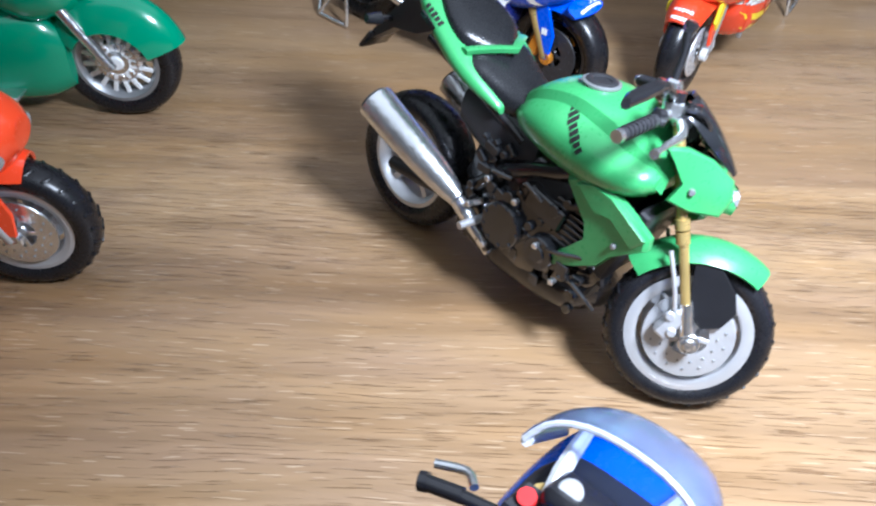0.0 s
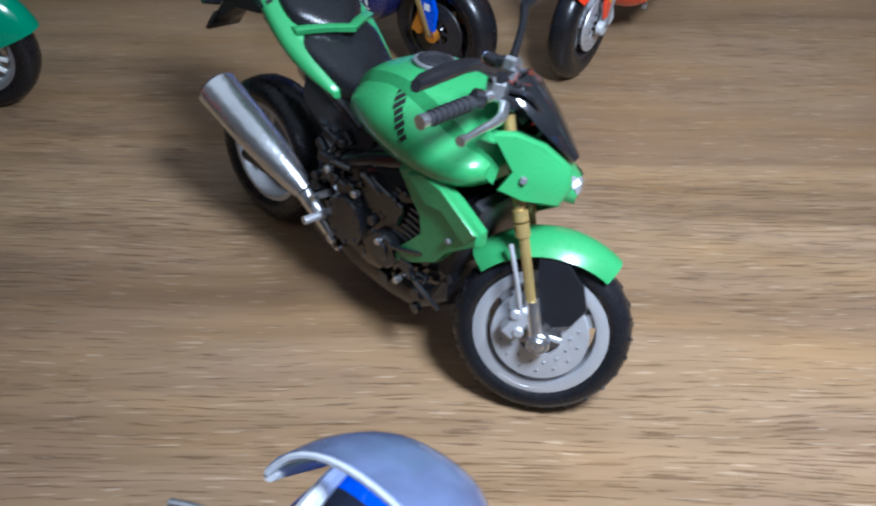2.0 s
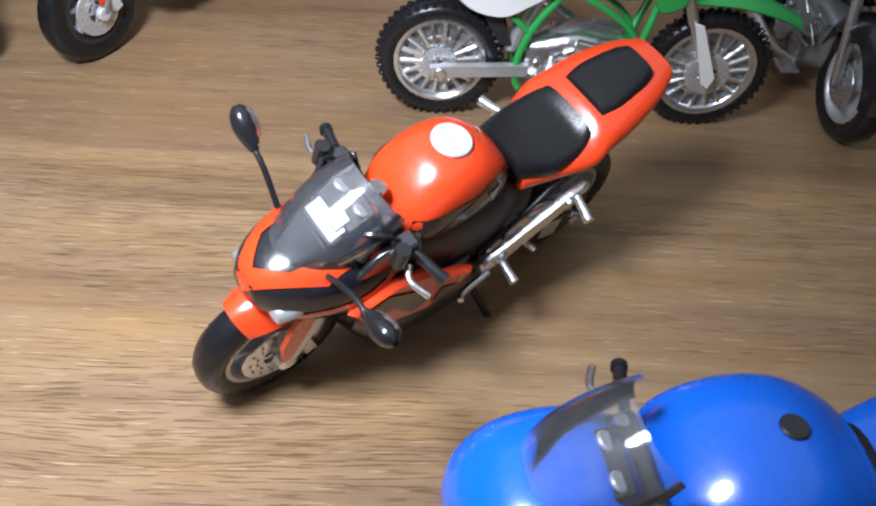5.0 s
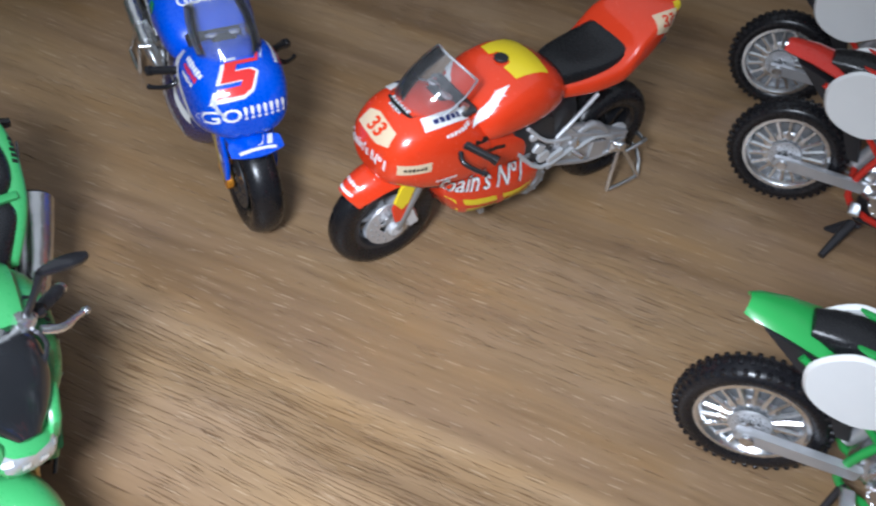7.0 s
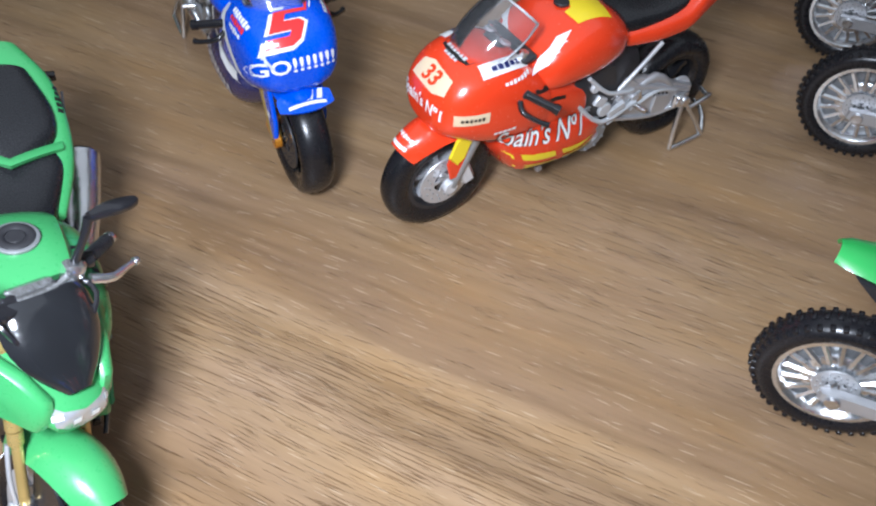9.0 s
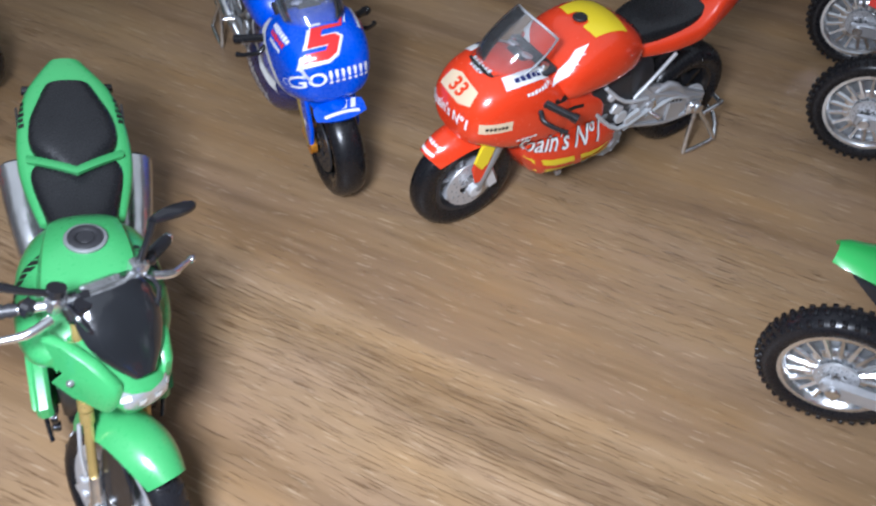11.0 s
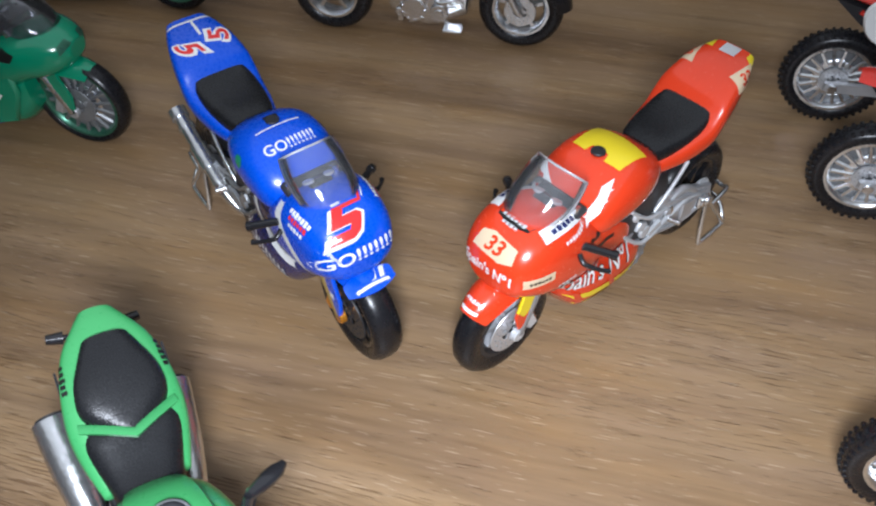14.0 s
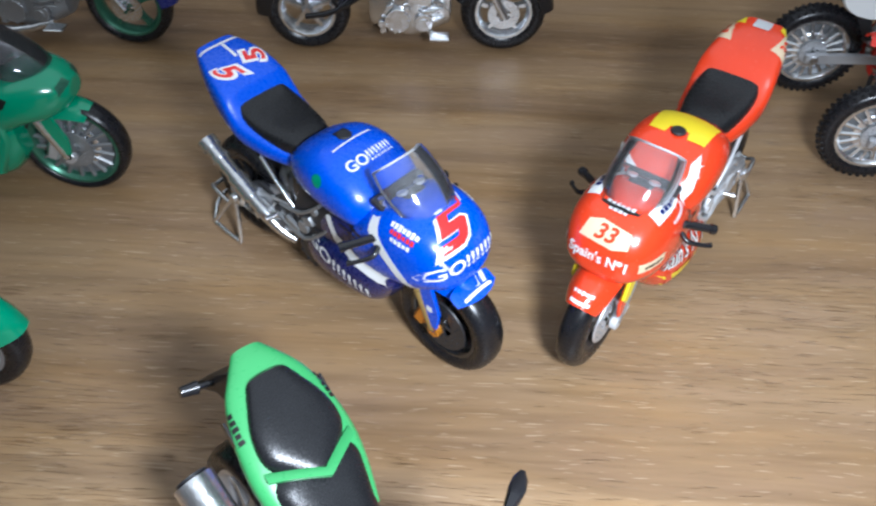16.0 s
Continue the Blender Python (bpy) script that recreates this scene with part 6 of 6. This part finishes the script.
def red_prints():
    up, tank, tail, low = Q["upper"], Q["tank"], Q["tail"], Q["lower"]
    sides = [Q["cover"], low, up]
    mark("number_panel", poly2d([(-6.4, -2.4), (-5.4, 2.2), (-2, 3.4), (6, 2.4), (6.6, -1.6), (3, -3)], 3), [up], (82.6, 0, 47.6), NOSE_U, NOSE_V, CREAM, "cream number panel")
    mark("number_print", text2d("33", 5.6, 0.2, 1.0, 0.16), [up], (82.6, 0, 47.8), NOSE_U, NOSE_V, RED, "red race number 33", 0.4)
    mark("lettering", text2d("Spain's Nº1", 4.0, 0.0, 0.9, 0.1), [up], (85.6, 0, 42.2), NOSE_U, (-0.42, 0, 0.9), WHITE, "white nose lettering")
    mark("screen_base", poly2d([(-6.5, 2.5), (-5, -1.8), (0, -3), (5, -1.8), (6.5, 2.5)]), [up], (76.5, 0, 54), NOSE_U, (-0.86, 0, 0.5), PRINT_BLACK, "black panel under the windscreen")
    mark("screen_base_mark", bars2d(6, 1.0, 1.1, 0.3), [up], (77.4, 0, 53.6), NOSE_U, (-0.8, 0, 0.6), PALE, "", 0.42)
    mark("screen_base_mark", bars2d(4, 1.0, 0.9, 0.3), [up], (79, 0, 52.8), NOSE_U, (-0.8, 0, 0.6), PALE, "", 0.42)
    mark("tank_panel", poly2d([(-7.8, -5), (-3.2, -5.6), (-2.6, -3.2), (0, -2.2), (2.6, -3.2), (3.2, -5.6), (7.8, -5), (8.2, 5.2), (0, 6), (-8.2, 5.2)], 3), [tank], (42.6, 0, 56), (0, 1, 0), (-1, 0, 0.2), YELLOW, "yellow tank-top panel")
    for s in (1, -1):
        u, v = side_axes(s)
        a, b = top_axes(s)
        mark("sponsor_panel", rect2d(8.5, 3.0, 10, 3), [up], (79.5, s * 10, 42.2), u, v, CREAM, "cream panel on the fairing flank")
        mark("sponsor_mark", bars2d(6, 0.7, 1.0, 0.3), [up], (79.5, s * 10, 42.2), u, v, PRINT_BLACK, "", 0.4)
        mark("screen_panel", rect2d(14, 3.6, 12, 4, 0.1), [up], (69.0, s * 9.2, 53.0), a, b, WHITE, "white panel beside the windscreen")
        mark("screen_mark", bars2d(5, 1.4, 1.6, 0.35), [up], (69.0, s * 9.2, 53.0), a, b, NAVY, "", 0.4)
        mark("screen_line", bars2d(7, 0.9, 0.9, 0.3), [up], (67, s * 11, 49.4), u, v, WHITE)
        wing = [(-4.5, -2.2), (-0.5, -1.4), (4.8, 2.6), (2.2, 2.4), (3.4, 1.0), (0.6, 1.2), (1.6, -0.2), (-1.4, 0.2)]
        mark("wing_mark", poly2d([(x * 1.35, y * 1.5) for x, y in wing], 1), [up, tank], (56.5, s * 9.4, 51.4), a, b, WHITE, "white wing shape", 0.35)
        tu = (-s, 0, -0.20 * s)
        mark("lettering", text2d("Spain's Nº1", 8.0, 0.1 * s, 0.84, 0.24), sides, (57, s * 13, 29.6), tu, (-0.2, 0, 1), PRINT_BLACK, "dark edge of the flank lettering", 0.2)
        mark("lettering", text2d("Spain's Nº1", 8.0, 0.1 * s, 0.84, 0.06), sides, (57, s * 13, 29.6), tu, (-0.2, 0, 1), WHITE, "white flank lettering", 0.38)
        flank("flash", [(72, 28.0), (60, 24.4), (46, 21.6), (37, 21), (45, 19.4), (58, 21.4), (68, 25)], sides, s, YELLOW, "yellow flank flash")
        flank("flash", [(66, 21.5), (52, 18.6), (36, 18.8), (44, 15.6), (58, 16.4)], sides, s, YELLOW)
        for x, w in ((66, 2.2), (54, 2.4)):
            flank("flash_cut", [(x, 27.2), (x - w, 26.4), (x - w - 4, 17.4), (x - 4, 17.6)], sides, s, RED, "", 0.34)
        flank("flash", [(60, 17.4), (48, 15.6), (38, 15.4), (37, 14.6), (50, 14.4)], sides, s, WHITE)
        mark("small_mark", bars2d(5, 1.0, 1.0, 0.3), sides, (70, s * 13, 36), u, v, WHITE)
        flank("slit", [(62, 45), (50, 42.6), (50, 41.4), (62, 43.6)], sides, s, PRINT_BLACK, "dark slit", 0.18)
        flank("slit", [(60, 41), (50, 38.4), (50, 37.4), (60, 39.8)], sides, s, PRINT_BLACK, "", 0.18)
        mark("tail_panel", rect2d(8, 5.6, 7, 5, 0.2), [tail], (-3.6, s * 8.4, 59.6), a, b, CREAM, "cream tail number panel")
        mark("tail_print", text2d("33", 4.6, 0.15, 1.0, 0.12), [tail], (-3.6, s * 8.4, 59.6), a, b, RED, "red race number 33", 0.4)
        mark("tail_tip", poly2d([(-2.5, -1.5), (2.5, -1), (2.5, 1.5), (-1, 1.2)]), [tail], (-9.4, s * 5, 61), a, b, YELLOW, "yellow tail tip")
    mark("tail_top_mark", rect2d(5, 5, 5, 5), [tail], (-9, 0, 61), (0, 1, 0), (-1, 0, 0), PALE, "silver tail vent")
    fend = [o for o in red.children if o.name.startswith("front_fender")]
    mark("fender_mark", bars2d(5, 0.9, 1.0, 0.3), fend, (90, 0, 32.6), (0, 1, 0), (-0.6, 0, 0.8), WHITE)
    mark("fender_mark", rect2d(5.5, 0.9, 6, 1), fend, (91.4, 0, 30.6), (0, 1, 0), (-0.5, 0, 0.86), WHITE)


def orange_prints():
    up, tank, tail = C["upper"], C["tank"], C["tail"]
    for s in (1, -1):
        mark("nose_arm", poly2d([(0, -5.4), (s * 9.2, 6.4), (s * 8.4, 10.4), (s * 5.4, 8.4), (s * 4.6, 4.6), (0, 0.6)], 4), [up], (82.5, 0, 42.6), NOSE_U, (-0.62, 0, 0.78), RED_ORANGE, "orange V on the nose", 0.35)
        flank("flank_stripe", [(84, 38.6), (70, 39.2), (60, 41.6), (60, 40.2), (70, 37.4), (83, 36.8)], [up], s, RED_ORANGE, "orange flank stripe", 0.3)
        flank("flank_stripe", [(78, 34.4), (68, 33.6), (60, 35), (62, 31.6), (70, 31.4)], [up], s, STEEL, "grey flank flash", 0.3)
        flank("upper_stripe", [(66, 46.6), (58.4, 44.6), (58, 43.2), (66, 44.6)], [up], s, RED_ORANGE, "", 0.3)
        flank("tank_side", [(30, 50.4), (40, 51.6), (50, 50.8), (58, 48.4), (60, 42), (52, 39), (38, 39), (30, 43)], [tank], s, BLACK, "black lower flank of the tank", 0.25, 3)
        panel = [o for o in black_orange.children if o.name.startswith("side_panel") and o.data.vertices[0].co.y * s > 0]
        flank("flank_patch", [(70, 36), (64, 38.4), (57, 35), (52, 29), (56, 27), (62, 33), (66, 31)], panel, s, BLACK, "black flank patch", 0.3)
        flank("flank_patch", [(49, 30.6), (44, 28.4), (46, 26.4), (51, 26)], panel, s, BLACK, "", 0.3)
        flank("tank_patch", [(33.5, 52), (40, 52.8), (47, 48.6), (53, 43), (44, 41.6), (34, 45)], [tank], s, BLACK, "black tank knee patch", 0.3)
        flank("tank_mark", [(36, 50.6), (40, 50.4), (37.6, 46.6)], [tank], s, PALE, "silver triangle", 0.5)
    part("pillion_pad", Shape().hull([(6.5, 54.2, 48, 6.4, 3), (2, 56.2, 50, 6.8, 3), (-5, 58.2, 52, 5.8, 3), (-8, 58.6, 53, 4.8, 3)], 3, 24), VINYL, black_orange, "black vinyl pillion pad")
    part("tail_lamp", Shape().block((-14.5, 0, 55.5), (2, 6, 2.4), (0, 0, 0), 0.6), PRINT_RED, black_orange)


def green_prints():
    up, low = K["upper"], K["lower"]
    for s in (1, -1):
        panel = [o for o in green.children if o.name.startswith("side_panel") and o.data.vertices[0].co.y * s > 0]
        v = (0, 0, 1)
        mark("violet_flash", poly2d([(-20, -3), (8, -6), (16, -5), (4, -1.5), (-14, 3)]), panel, (46, s * 13, 17), (-s, 0, 0), v, VIOLET, "violet lower flash")
        flanks = panel + [low, up]
        for pts in ([(45, 37), (36, 39), (32, 33), (38, 29), (44, 32)], [(60, 31), (53, 33.6), (52, 30.6)], [(60, 25.6), (46, 29.6), (45, 27.4), (52, 24.6), (58, 23.4)], [(47, 40), (33, 43), (33, 40.6), (45, 37.8)]):
            flank("white_flash", pts, flanks, s, WHITE, "white brush-stroke flash", 0.35)
        flank("grey_flash", [(52, 36), (47, 34), (47, 30), (52, 29.6)], flanks, s, STEEL, "grey brush-stroke flash", 0.3)
        mark("maker_mark", bars2d(7, 1.5, 2.4, 0.4), [K["tank"]], (42, s * 12, 50), (-s, 0, 0), v, PALE, "pale lettering on the tank")
        mark("air_intake", poly2d([(-5, -2), (3, -2.4), (5, 0.5), (-2, 2.6)]), [up], (66, s * 12, 42), (-s, 0, 0), v, PRINT_BLACK, "black intake")
        mark("head_lamp", poly2d([(-2.6, -1.6), (2.6, -1), (2, 1.6), (-2, 1.2)]), [up], (82, s * 5, 41), NOSE_U, NOSE_V, RIM_GREEN, "dark tinted lamp")


blue_prints()
red_prints()
orange_prints()
green_prints()
